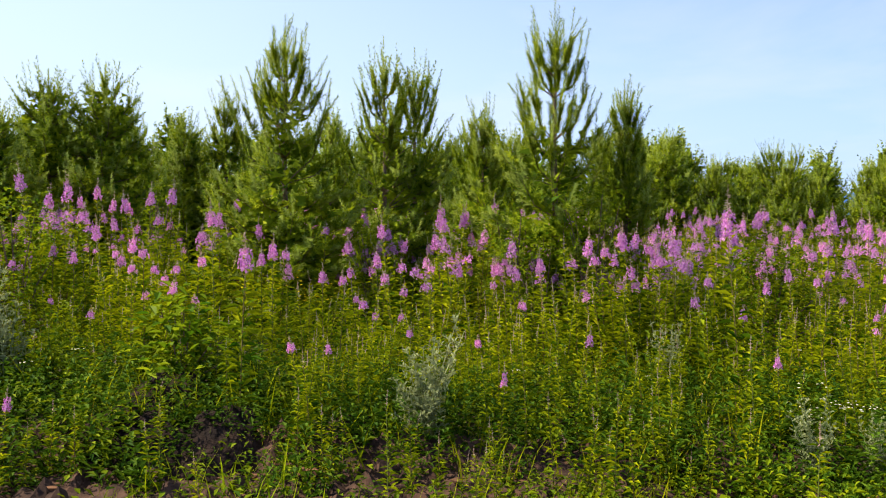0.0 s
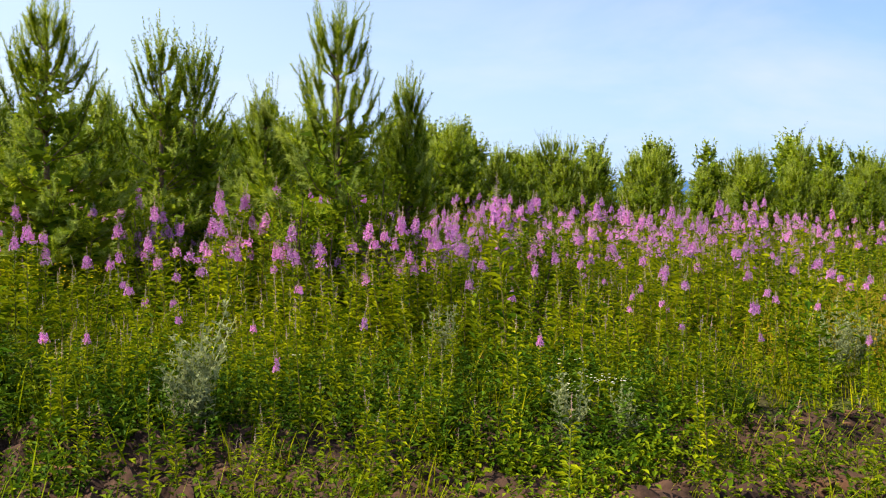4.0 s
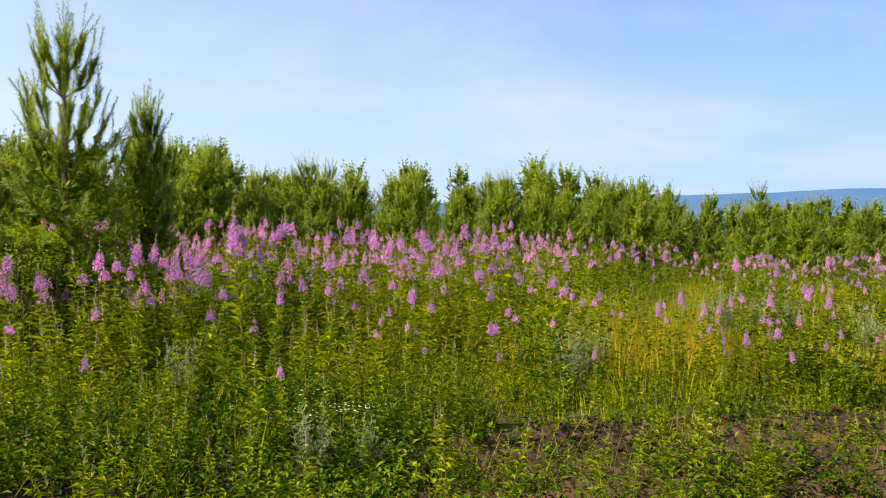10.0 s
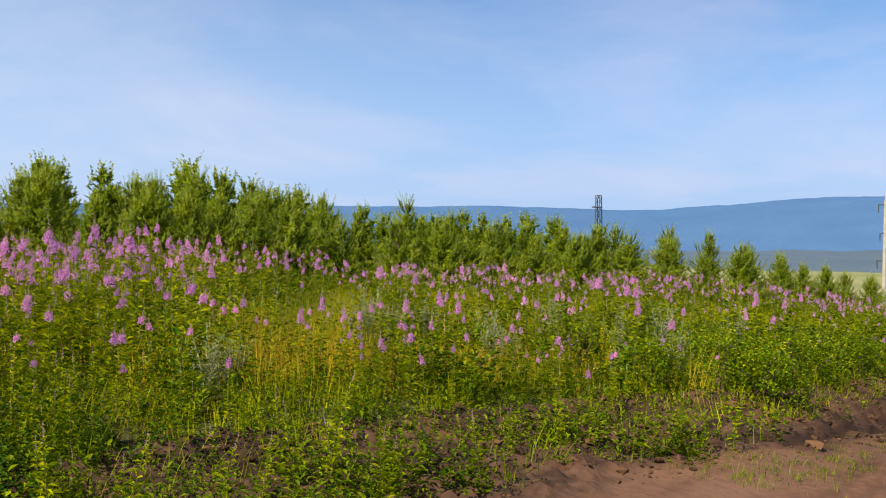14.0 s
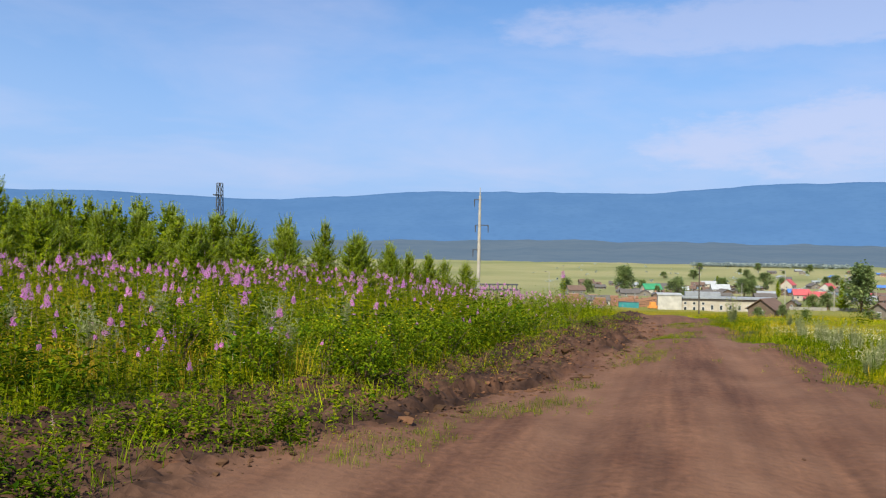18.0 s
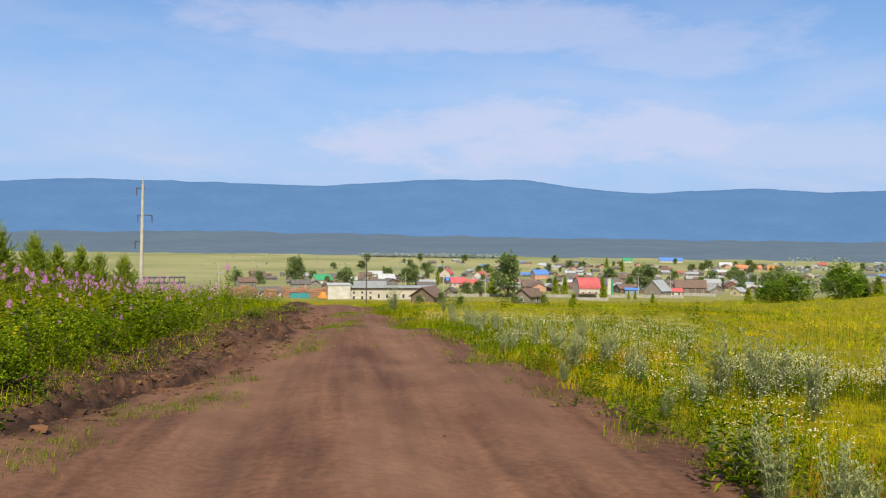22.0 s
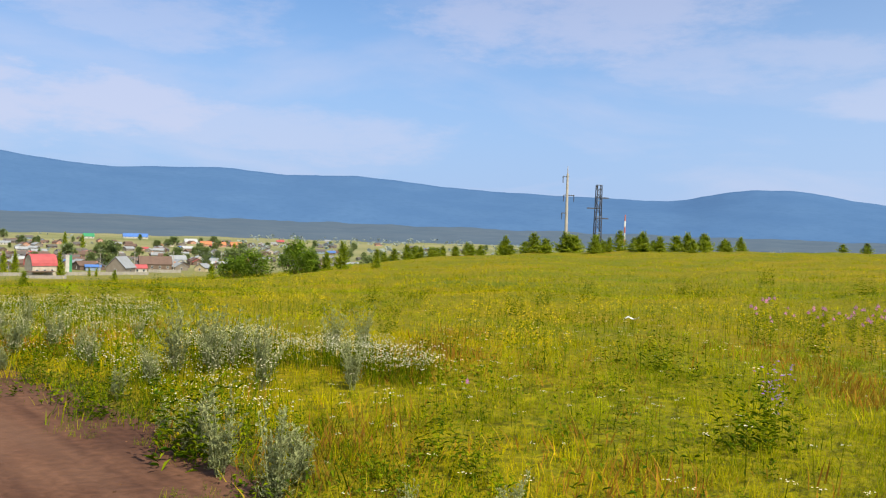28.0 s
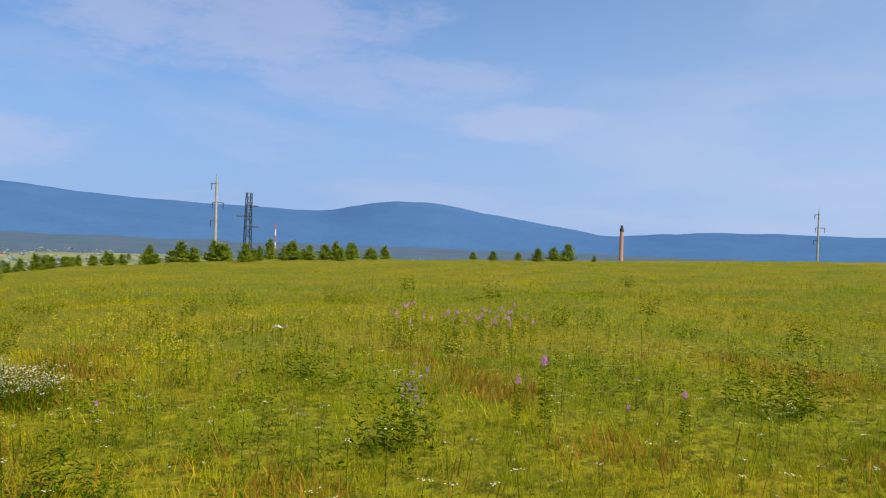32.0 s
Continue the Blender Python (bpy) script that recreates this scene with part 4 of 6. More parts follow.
# tall flowering stems that stand out over the open part of the field
for a_, d_, sc in [(51, 7.6, .58), (50.6, 8.6, .62), (52.2, 8.7, .62), (53.5, 9, .66), (64.4, 8.8, .66), (66.6, 9.6, .7), (63.9, 11.5, 1.0), (64.5, 11.7, .96), (60, 8.4, .55), (71, 11, .75), (72.3, 12, .7), (57, 9, .6), (45.2, 8.2, .62), (46.4, 8.0, .55), (43.8, 8.4, .66)]:
    x, y = polar(a_, d_)
    copy_at(proto[(1, 3, 4)[int(a_ * 10) % 3]], x, y, a_, sc)
# thick flowers in front of the tall pines
r = np.random.default_rng(70)
za, zd = np.radians(r.uniform(-6, 16, 80)), r.uniform(6.9, 9.2, 80)
zx, zy = zd * np.sin(za), zd * np.cos(za)
stuff("willowherb_flowers", scatter([MIDF[1], MIDF[2], MIDF[4]], zx, zy, r.uniform(.62, .88, 80), .1, seed=71), FIRE_MATS, "thick stand of magenta willowherb spikes", "wildflowers")
qx, qy = plot(-8, 36, 0, 23, 11, lambda x, y, c: field_keep(x, y, c) & (wedge(x, y)[1] >= 17.5), 14)
stuff("willowherb_flowers", scatter(FARF, qx, qy, np.random.default_rng(10).uniform(.75, 1.1, len(qx)) * tall(qx, qy), .08, seed=10), FIRE_MATS, "haze of magenta willowherb spikes before the pines", "wildflowers")

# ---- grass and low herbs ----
GM = [GRASS, GRASS_DRY, HERB, GRASS_RED, DARK_HERB]
TUFT = [grass_tuft(700 + k, 15, .26, .10, (0, 1), .7, .0032) for k in range(4)]
TUFT_FAR = [grass_tuft(720 + k, 10, .26, .2, (0, 1), .8, .010) for k in range(4)]
TUFT_GREEN = [grass_tuft(730 + k, 14, .22, .10, (2, 0), .8, .0042) for k in range(4)]
TUFT_DRY = [grass_tuft(740 + k, 12, .42, .08, (1, 3), .3, .0032) for k in range(3)]
HERBS = [herb(760 + k, 7, .24, 10, .05, .017, .08, 2) for k in range(4)]
HERB_LITE = [herb(770 + k, 5, .24, 5, .062, .026, .10, 2) for k in range(4)]
HERB_TALL = [herb(780 + k, 4, .5, 11, .07, .020, .06, 2) for k in range(3)]


def mead_keep(x, y, c):
    a, d = wedge(x, y)
    return (a > 84) & (a < 186) & (y < road_r(x) - .05 + .12 * np.sin(x * 2.1)) & (c < 1.0)


# under the willowherb and on the bank
ux, uy = plot(-9, 30, .5, 14, 40, lambda x, y, c: (y - road_l(x) > np.where(x < 3.0, -1.2, np.where(x < 9, -.9, -.05))) & (c < np.maximum(smooth(.0, .6, y - road_l(x)), np.where(x < 3.0, .95, np.where(x < 8, .75, .3))) * np.where(patchy(x, y, 1.3, 1) > -.35, 1, .6)) & (c < 1.3 - .075 * wedge(x, y)[1]) & (wedge(x, y)[1] < 16) & (wedge(x, y)[0] > -34), 31)
stuff("undergrowth", scatter(HERBS + HERB_LITE + TUFT[:2], ux, uy, np.random.default_rng(1).uniform(.5, 1.3, len(ux)), .15, seed=31), GM, "low green herbs between the willowherb stems", "undergrowth")
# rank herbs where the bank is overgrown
ux, uy = plot(-5, 6.5, 3.6, 6.4, 60, lambda x, y, c: (y - road_l(x) > -.35) & (c < .35 + .65 * (patchy(x, y, 1.5, 2.2) > -.1)) & (c < .75 - .75 * smooth(2.0, 4.0, x)), 37)
RANK = [herb(790 + k, 9, .38, 11, .075, .022, .11, 2) for k in range(4)]
# same herb in the darkened leaf, which carries painted shade
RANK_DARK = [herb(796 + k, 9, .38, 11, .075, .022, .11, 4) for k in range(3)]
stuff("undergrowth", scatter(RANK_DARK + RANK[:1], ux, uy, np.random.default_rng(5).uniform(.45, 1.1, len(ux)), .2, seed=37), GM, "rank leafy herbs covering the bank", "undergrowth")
ux, uy = plot(-9, 45, .3, 16, 8, lambda x, y, c: (y - road_l(x) > .5) & (wedge(x, y)[1] < 34) & (wedge(x, y)[0] > -34) & (c < np.where(wedge(x, y)[0] > 34, 1, .55)), 32)
stuff("grass", scatter(TUFT + HERB_TALL, ux, uy, np.random.default_rng(2).uniform(.8, 1.5, len(ux)), .15, seed=32), GM, "green and straw-coloured grass among the flowers", "grass")
# herbs and short stems that have come up on the turned earth
ux, uy = plot(1.5, 7.5, 2.4, 4.6, 48, lambda x, y, c: (y - road_l(x) > -1.15) & (y - road_l(x) < -.15) & (c < smooth(-.25, .5, patchy(x, y, 1.9, .7)) * (1 - smooth(5.5, 7.5, x))), 49)
stuff("undergrowth", scatter(HERBS[:2] + RANK[:2] + TUFT_GREEN[:2], ux, uy, np.random.default_rng(12).uniform(.5, 1.2, len(ux)), .18, seed=49), GM, "green herbs growing on the churned earth", "undergrowth")
ux, uy = ux[::4], uy[::4]
stuff("willowherb_field", scatter([NEARF[0], NEARF[2]], ux, uy, np.random.default_rng(13).uniform(.25, .55, len(ux)), .12, seed=53), FIRE_MATS, "short leafy willowherb stems on the churned earth", "wildflowers")
# leafy clumps in the open part of the field
ux, uy = plot(4, 20, 2, 12, 8, lambda x, y, c: (y - road_l(x) > .5) & (wedge(x, y)[0] > 32) & (wedge(x, y)[0] < 82) & (wedge(x, y)[1] < 16) & (c < smooth(.1, .7, patchy(x, y, 1.25, 2.7))), 47)
stuff("undergrowth", scatter(RANK + RANK_DARK, ux, uy, np.random.default_rng(7).uniform(.9, 1.9, len(ux)), .15, seed=47), GM, "dark and bright leafy clumps among the flowers", "undergrowth")
# straw-coloured glade in the flowers
ux, uy = plot(4, 22, 3, 13, 44, lambda x, y, c: (c < np.exp(-((wedge(x, y)[0] - 45) / 11) ** 2) * smooth(7.5, 9, wedge(x, y)[1]) * (1 - smooth(13, 18, wedge(x, y)[1]))), 33)
stuff("dry_grass", scatter(TUFT_DRY, ux, uy, np.random.default_rng(2).uniform(.8, 1.3, len(ux)), .12, seed=33), GM, "straw-coloured tall dry grass in a glade", "grass")

# meadow
# green herb patches in the grass
ux, uy = plot(-8, 44, -34, -.5, 5.5, lambda x, y, c: mead_keep(x, y, c) & (c < smooth(-.1, .6, patchy(x, y, .45, 1.3)) * np.clip(1.25 - .022 * wedge(x, y)[1], .25, 1) * np.where(wedge(x, y)[0] < 118, 1, .5)), 46)
stuff("meadow_herbs", scatter(HERB_LITE, ux, uy, np.random.default_rng(6).uniform(.6, 1.2, len(ux)), .25, seed=46), GM, "green leafy herbs in patches among the grass", "undergrowth")
# rusty dry patches
TUFT_RUST = [grass_tuft(750 + k, 12, .16, .12, (3, 1), .9, .004) for k in range(3)]
ux, uy = plot(-4, 16, -16, 0, 26, lambda x, y, c: mead_keep(x, y, c) & (wedge(x, y)[1] < 15) & (c < smooth(.35, .9, patchy(x, y, .9, 3.3)) * .8 + .04), 39)
stuff("dry_grass", scatter(TUFT_RUST, ux, uy, np.random.default_rng(5).uniform(.7, 1.4, len(ux)), .25, seed=39), GM, "short rusty dry grass in patches", "grass")
# rank grass and herbs along the road's edge
ux, uy = plot(.5, 30, -4.2, -.6, 60, lambda x, y, c: (c < smooth(-.25, .25, road_r(x) - y + .22 * np.sin(x * 1.7) + .15 * np.sin(x * 4.3)) * (1 - smooth(.7, 1.5, road_r(x) - y)) * (1 - .022 * x)), 38)
stuff("edge_grass", scatter(TUFT_GREEN * 2 + HERB_LITE * 2, ux, uy, np.random.default_rng(5).uniform(.35, .95, len(ux)), .25, seed=38), GM, "green grass and herbs along the road edge", "grass")
ux, uy = plot(2, 32, .6, 6, 110, lambda x, y, c: (c < smooth(-.28, .05, y - road_l(x) + .16 * np.sin(x * 2.3) + .1 * np.sin(x * 5.7)) * (1 - smooth(.35, .9, y - road_l(x))) * (1 - .02 * x) * smooth(2, 4.5, x)), 48)
stuff("edge_grass", scatter(TUFT[:2] + TUFT_GREEN + HERB_LITE, ux, uy, np.random.default_rng(5).uniform(.3, .8, len(ux)), .25, seed=48), GM, "bright green grass and herbs along the foot of the bank", "grass")
ux, uy = plot(-6, 26, -26, 1, 62, lambda x, y, c: mead_keep(x, y, c) & (wedge(x, y)[1] < 14) & (c < np.clip(1.5 - .075 * wedge(x, y)[1], .45, 1)), 34)
stuff("meadow_grass", scatter(TUFT * 4 + TUFT_GREEN[:3] + HERB_LITE[:1], ux, uy, np.random.default_rng(2).uniform(.3, .68, len(ux)), .25, seed=34), GM, "short yellowish green meadow grass", "grass")
ux, uy = plot(-8, 40, -40, 0, 8, lambda x, y, c: mead_keep(x, y, c) & (wedge(x, y)[1] >= 13) & (wedge(x, y)[1] < 38), 35)
stuff("meadow_grass", scatter(TUFT_FAR * 3 + HERB_LITE[:2], ux, uy, np.random.default_rng(2).uniform(.28, .6, len(ux)), .25, seed=35), GM, "short yellowish green meadow grass", "grass")
ux, uy = plot(-12, 110, -125, 0, 1.2, lambda x, y, c: mead_keep(x, y, c) & (wedge(x, y)[1] >= 36) & (wedge(x, y)[1] < 120) & (c < 38 / wedge(x, y)[1]), 36)
stuff("meadow_grass", scatter(TUFT_FAR, ux, uy, np.random.default_rng(2).uniform(.45, 1.0, len(ux)), .25, seed=36), GM, "far yellowish green meadow grass", "grass")


# ---- broad-leaved shrubs ----
def leafy(seed, H, R, clumps, leaves, size, low=.12, stems=5):
    """Stems and limbs, and a crown of clumps of small leaves with gaps."""
    r = np.random.default_rng(seed)
    wood, cr = Soup(), Soup()
    for k in range(clumps):
        az, t = r.uniform(0, 6.28), low + (1 - low) * r.random() ** .8
        rad = R * math.sqrt(max(.02, 1 - ((t - .42) / .62) ** 2)) * r.uniform(.25, 1.05)
        c = np.array([math.cos(az) * rad, math.sin(az) * rad, H * t])
        if k < stems * 3:
            wood.tube([(c[0] * .08, c[1] * .08, 0), (c[0] * .45, c[1] * .45, c[2] * .6), c], [.006 * H + .004, .004 * H + .003, .004], 0, 4)
        cs = R * r.uniform(.16, .32)
        for j in range(leaves):
            p = c + r.normal(0, cs * .55, 3) * (1, 1, 1.25)
            p[2] = max(p[2], .03)
            cr.leaf(p, cone_dir(r.uniform(0, 6.28), r.uniform(-.5, .8)), size * r.uniform(.7, 1.3), size * .62 * r.uniform(.8, 1.2), 0, droop=.15)
    return wood.done(), cr.done()


def shrub(name, label, az, d, H, R, clumps, leaves, size, mat, seed, group="", low=.1, category="shrub"):
    x, y = polar(az, d)
    t = thing(name, label, category, group, stand(x, y, seed * .7, 1))
    w, c = leafy(seed, H, R, clumps, leaves, size, low)
    part("stem", w, [BARK], t)
    part("crown", c, [mat], t)
    return t


SHRUBS = [("birch_shrub", "bright green birch shrub growing round a pine", 4.6, 8.3, 1.35, .45, 60, 24, .038, BROAD), ("birch_shrub", "bright green birch shrub growing round a pine", 9.8, 8.4, 1.65, .5, 70, 24, .038, BROAD),
          ("birch_shrub", "bright green birch shrub growing round a pine", 6.6, 8.2, 1.15, .45, 40, 24, .038, BROAD), ("willow_shrub", "light green shrub among the flowers", -4.6, 9.2, 1.2, .4, 44, 22, .038, BROAD),
          ("willow_shrub", "dark leafy shrub at the edge of the flowers", -26.2, 8.4, 1.25, .75, 60, 26, .045, BROAD), ("birch_shrub", "small birch sapling before the pines", -18.2, 10.6, 1.4, .32, 30, 20, .04, BROAD),
          ("burdock", "large-leaved green bush by the bank", -16.6, 6.1, .62, .5, 34, 9, .10, BROAD), ("willow_shrub", "dark green bushy clump in the flower field", 20.6, 8.3, 1.0, .62, 90, 32, .042, HERB),
          ("willow_shrub", "dark green bushy clump in the flower field", 60.6, 9.6, .72, .34, 46, 26, .045, HERB)]
for a_, d_, h_, w_ in [(69.4, 10.0, .62, .5), (71.8, 9.8, .5, .42), (73.8, 11.4, .58, .5), (65.2, 9.6, .5, .42), (76.8, 12.4, .5, .45), (79.6, 14.6, .6, .55), (82.2, 17, .6, .6), (84.3, 19.5, .6, .6)]:
    SHRUBS.append(("willow_shrub", "green leafy clump at the top of the bank", a_, d_, h_, w_, 60, 28, .042, BROAD))
for k, (nm, lab, a, d, H, R, c, lv, sz, mt) in enumerate(SHRUBS):
    shrub(nm, lab, a, d, H, R, c, lv, sz, mt, 900 + k)

# bushes down the meadow slope
for k, (a, d, H, R) in enumerate([(117.6, 82, 1.9, 1.5), (118.9, 80, 2.3, 1.7), (121.5, 80, 3.0, 1.6), (122.4, 82, 1.9, .8)]):
    shrub("willow_bush", "rounded green bush on the meadow slope", a, d, H, R, 95, 26, .25, BUSH, 930 + k, "bushes on the slope", .08)
for a, d, sc in [(116.2, 80, .7), (124.4, 84, 1.15), (126.6, 88, .8), (123.4, 82, .8), (105.5, 60, .4), (110.5, 66, .4)]:
    x, y = polar(a, d)
    copy_at(WOOD_FAR[int(a) % 4], x, y, a, sc)
# pines along the crest of the meadow
cg = np.random.default_rng(77)
CREST = [(127.4, .8), (128.8, 1), (129.5, .8), (130.4, .75), (131.5, .9), (132.4, .9), (133.3, .75), (134.6, 1.0), (135.5, .8), (136.3, .9), (137.1, .95), (137.8, 1.0), (138.5, 1.0), (139.6, .85), (140.5, .9), (141.3, .8), (142.8, 1.1), (143.4, .9),
         (144.2, .7), (145.3, .9), (146.2, .95), (146.8, .9), (147.6, .9), (148.3, .9), (149.0, .75), (149.8, .8), (156.2, .6), (157.0, .6), (158.3, .55), (159.3, .6), (160.4, .8), (161.2, .75), (161.9, .5), (163.6, .4)]
for a, sc in CREST + [(q + .4, w * .9) for q, w in CREST if q < 152]:
    d = 135 + cg.uniform(-10, 14)
    x, y = polar(a + cg.normal(0, .35), d)
    sc *= cg.uniform(.55, 1.15)
    c = copy_at(WOOD_FAR[int(cg.integers(4))], x, y, cg.uniform(0, 6), sc * 1.25)
    wide_c = cg.uniform(1.2, 2.0)
    c.matrix_basis = c.matrix_basis @ Matrix.Diagonal((wide_c, wide_c, 1, 1))
    c["label"], c["group"] = "young pine on the crest of the meadow", "crest pines"

# ---- wormwood ----
def wormwood(seed, stems, h, spread):
    """Upright feathery stems with short side sprays of small grey leaves."""
    r = np.random.default_rng(seed)
    s = Soup()
    for k in range(stems):
        az = r.uniform(0, 6.28)
        hh = h * r.uniform(.45, 1.1)
        lean = cone_dir(az, 0) * spread * r.uniform(.2, 1.2)
        b = cone_dir(az, 0) * .05 * r.random()
        s.tube([b, b + lean * .4 + (0, 0, hh * .55), b + lean + (0, 0, hh)], [.005, .004, .002], 0)
        for i in range(16):
            t = .12 + .86 * (i + r.random()) / 16
            p = b + lean * t * (.6 + .4 * t) + (0, 0, hh * t)
            w = cone_dir(i * 2.4 + r.normal(0, .3), r.uniform(.3, .9))
            ln = (.15 - .11 * t) * r.uniform(.7, 1.25)
            for q in range(8):
                u = (q + r.random()) / 8
                s.leaf(p + w * ln * u, cone_dir(r.uniform(0, 6.28), r.uniform(0, 1.1)) + w * .5, .056 * r.uniform(.6, 1.2) * (1.2 - .5 * t), .014, 0, droop=.1)
    return s.done()


WORMS = [wormwood(820 + k, 15, .9, .24) for k in range(3)]
worm_proto = []
for k in range(3):
    t = thing("wormwood", "silvery grey-green wormwood plant", "wild plant", "wormwood along the road")
    part("foliage", WORMS[k], [WORM], t)
    worm_proto.append(t)
WSPOT = [(-1.4, 5.0, .88), (23.2, 5.05, .55), (26.5, 5.2, .42), (-26.8, 6.3, .95), (-28.4, 6.6, 1.0), (14.5, 6.6, .6), (38.6, 7.6, .7), (40, 7.9, .6), (47.5, 11, 1.0), (49, 11.4, .95), (51.5, 11.8, .85), (55.5, 10, .85), (56.8, 10.4, .8),
         (63.5, 11.6, .9), (66, 11.9, .95), (66.8, 10.6, .8), (59, 13, .9), (70, 13, .9), (115.0, 6.9, .62), (116.6, 6.3, .66), (119.6, 5.7, .62), (121.2, 6.0, .55), (113.6, 7.4, .6), (116.2, 9.8, .78), (117.4, 10.2, .72), (123.4, 11.3, .72), (125.2, 11.5, .66),
         (111, 8.8, .7), (109.5, 10.3, .8), (107.4, 11.6, .85), (106, 12.6, .8), (104.6, 13.4, .9), (103.2, 14.6, .9), (102, 15.6, .85), (100.6, 17.5, .9), (99, 19.5, .9), (105, 10.5, .6), (112.5, 9.6, .7), (101.5, 13.5, .8), (99.5, 16.5, .8), (98, 22, .9), (127, 5.1, .3), (132.5, 5.0, .42)]
wg = np.random.default_rng(17)
for d_ in np.geomspace(7.5, 27, 22):
    y_ = float(road_r(d_)) - wg.uniform(.3, 2.6)
    WSPOT.append((math.degrees(math.atan2(d_, y_)), math.hypot(d_, y_), wg.uniform(.6, 1.0)))
for k, (a, d, sc) in enumerate(WSPOT):
    x, y = polar(a, d)
    if 40 < a < 75:
        sc *= .95
    if 97 < a < 114:
        sc *= .62
    if k < 3:
        worm_proto[k].matrix_basis = stand(x, y, k, sc)
    else:
        copy_at(worm_proto[k % 3], x, y, k * 1.3, sc)

# ---- white, yellow and violet flowers ----
FM = [HERB, WHITE, YELLOW, VIOLET, PETAL]
UMBEL = [flower_head(840 + k, .34 + .05 * k, 0, 1, 7, .0068, True, .018) for k in range(3)]
DAISY = [flower_head(850 + k, .26 + .05 * k, 0, 1, 5, .0085, True, .05) for k in range(3)]
YEL = [flower_head(860 + k, .42 + .05 * k, 0, 2, 8, .0125, False, .045) for k in range(3)]


def sown(az0, az1, d0, d1, n, seed):
    r = np.random.default_rng(seed)
    a, d = np.radians(r.uniform(az0, az1, n)), np.sqrt(r.uniform(d0 * d0, d1 * d1, n))
    x, y = d * np.sin(a), d * np.cos(a)
    ok = ~((y < road_l(x) + .25) & (y > road_r(x) - .12))
    return x[ok], y[ok]


def strip(a, b, wide, n, seed):
    """A ragged band of plants that thins towards its far end b."""
    r = np.random.default_rng(seed)
    t = r.random(n) ** 1.25
    w = r.normal(0, wide, n) * (1.1 - .7 * t) + .25 * np.sin(t * 9)
    nx, ny = b[1] - a[1], a[0] - b[0]
    k = math.hypot(nx, ny)
    return a[0] + (b[0] - a[0]) * t + nx / k * w, a[1] + (b[1] - a[1]) * t + ny / k * w


def sow(name, temps, spots_, label, seed, lo=.7, hi=1.15, cat="wildflowers", sc=1.0):
    x, y = np.concatenate([s[0] for s in spots_]), np.concatenate([s[1] for s in spots_])
    stuff(name, scatter(temps, x, y, sc * np.random.default_rng(seed).uniform(lo, hi, len(x)), .1, seed=seed), FM, label, cat)


sow("daisies", DAISY, [sown(96, 113, 8.5, 22, 1500, 1), sown(112, 120, 7, 9.6, 110, 2), strip((9.9, -5.0), (7.3, -6.15), .42, 820, 3), sown(22, 27, 5.1, 5.7, 14, 5)], "patches of small white daisies along the road edge", 41)
sow("yarrow", UMBEL, [sown(128, 180, 5, 14, 420, 6), sown(130, 180, 14, 40, 300, 7), sown(40, 75, 8, 16, 150, 8), sown(-28, 30, 5, 9, 30, 9), sown(76, 92, 8, 18, 90, 10), sown(118, 132, 5, 9, 50, 17)], "scattered flat white yarrow heads in the grass", 42, .55, 1.0)
sow("yellow_flowers", YEL, [sown(119, 123, 18, 24, 70, 11), sown(132, 143, 15, 24, 90, 12), sown(143, 152, 14, 20, 70, 13), sown(129, 138, 10, 15, 60, 14), sown(152, 175, 13, 19, 50, 15), sown(115, 180, 10, 50, 1300, 16), sown(-13, -7, 8, 10, 40, 18), sown(45, 80, 9, 18, 140, 19),
                            sown(98, 118, 30, 60, 200, 28)], "clusters of yellow wildflowers in the meadow", 43)
sow("violet_flowers", [flower_head(870, .5, 0, 3, 10, .014, False, .05)], [sown(148.2, 149.6, 7.6, 8.2, 7, 21), sown(45, 70, 8, 13, 12, 22)], "violet larkspur spikes", 44)
mx2, my2 = sown(149, 158, 14, 20, 46, 23)
stuff("willowherb_flowers", scatter([MIDF[1], MIDF[2]], mx2, my2, np.random.default_rng(1).uniform(.35, .6, len(mx2)), .1, seed=45), FIRE_MATS, "low magenta willowherb scattered in the meadow", "wildflowers")
for a, d, sc in [(157.1, 8.3, .66), (155.4, 8.5, .45), (165.3, 8.5, .42), (162.0, 8.4, .28), (131.2, 8, .3)]:
    x, y = polar(a, d)
    copy_at(proto[1], x, y, a, sc)
# dark herb clumps in the meadow
hp = thing("herb_clump", "dark green leafy herb clump in the meadow", "wild plant", "herb clumps in the meadow")
part("leaves", herb(881, 12, .55, 16, .075, .02, .13, 0), [HERB], hp)
HSPOT = [(147.4, 7.3, .85), (115.4, 6.7, .95), (114.6, 7.0, .8), (120.5, 6.5, .5), (110.2, 8.2, .6), (106.8, 9.8, .55), (103.5, 11.5, .6), (143.5, 11, .8), (148.6, 7.6, .8), (171.5, 10, .9), (173, 10.4, .9), (169.5, 10.8, .8), (152.5, 14.5, .7), (178.5, 9, .9), (150, 15, .6), (135, 21, .8), (137, 24, .8), (166, 26, 1), (174, 19, .9), (160, 21, .8), (127, 14, .6), (140, 27, .9), (156, 31, 1), (129, 6.4, .6),
         (131.5, 6.0, .5), (105.5, 24, .9), (107.5, 22, .9), (110, 25, 1), (113, 27, 1), (101, 30, 1), (103.5, 34, 1.1), (98, 30, 1), (126, 24, .8), (146, 33, 1), (151, 40, 1.2), (165, 44, 1.2)]
for k, (a, d, sc) in enumerate(HSPOT):
    sc *= 1.35
    x, y = polar(a, d)
    if k:
        copy_at(hp, x, y, k * 1.9, sc)
    else:
        hp.matrix_basis = stand(x, y, 0, sc)

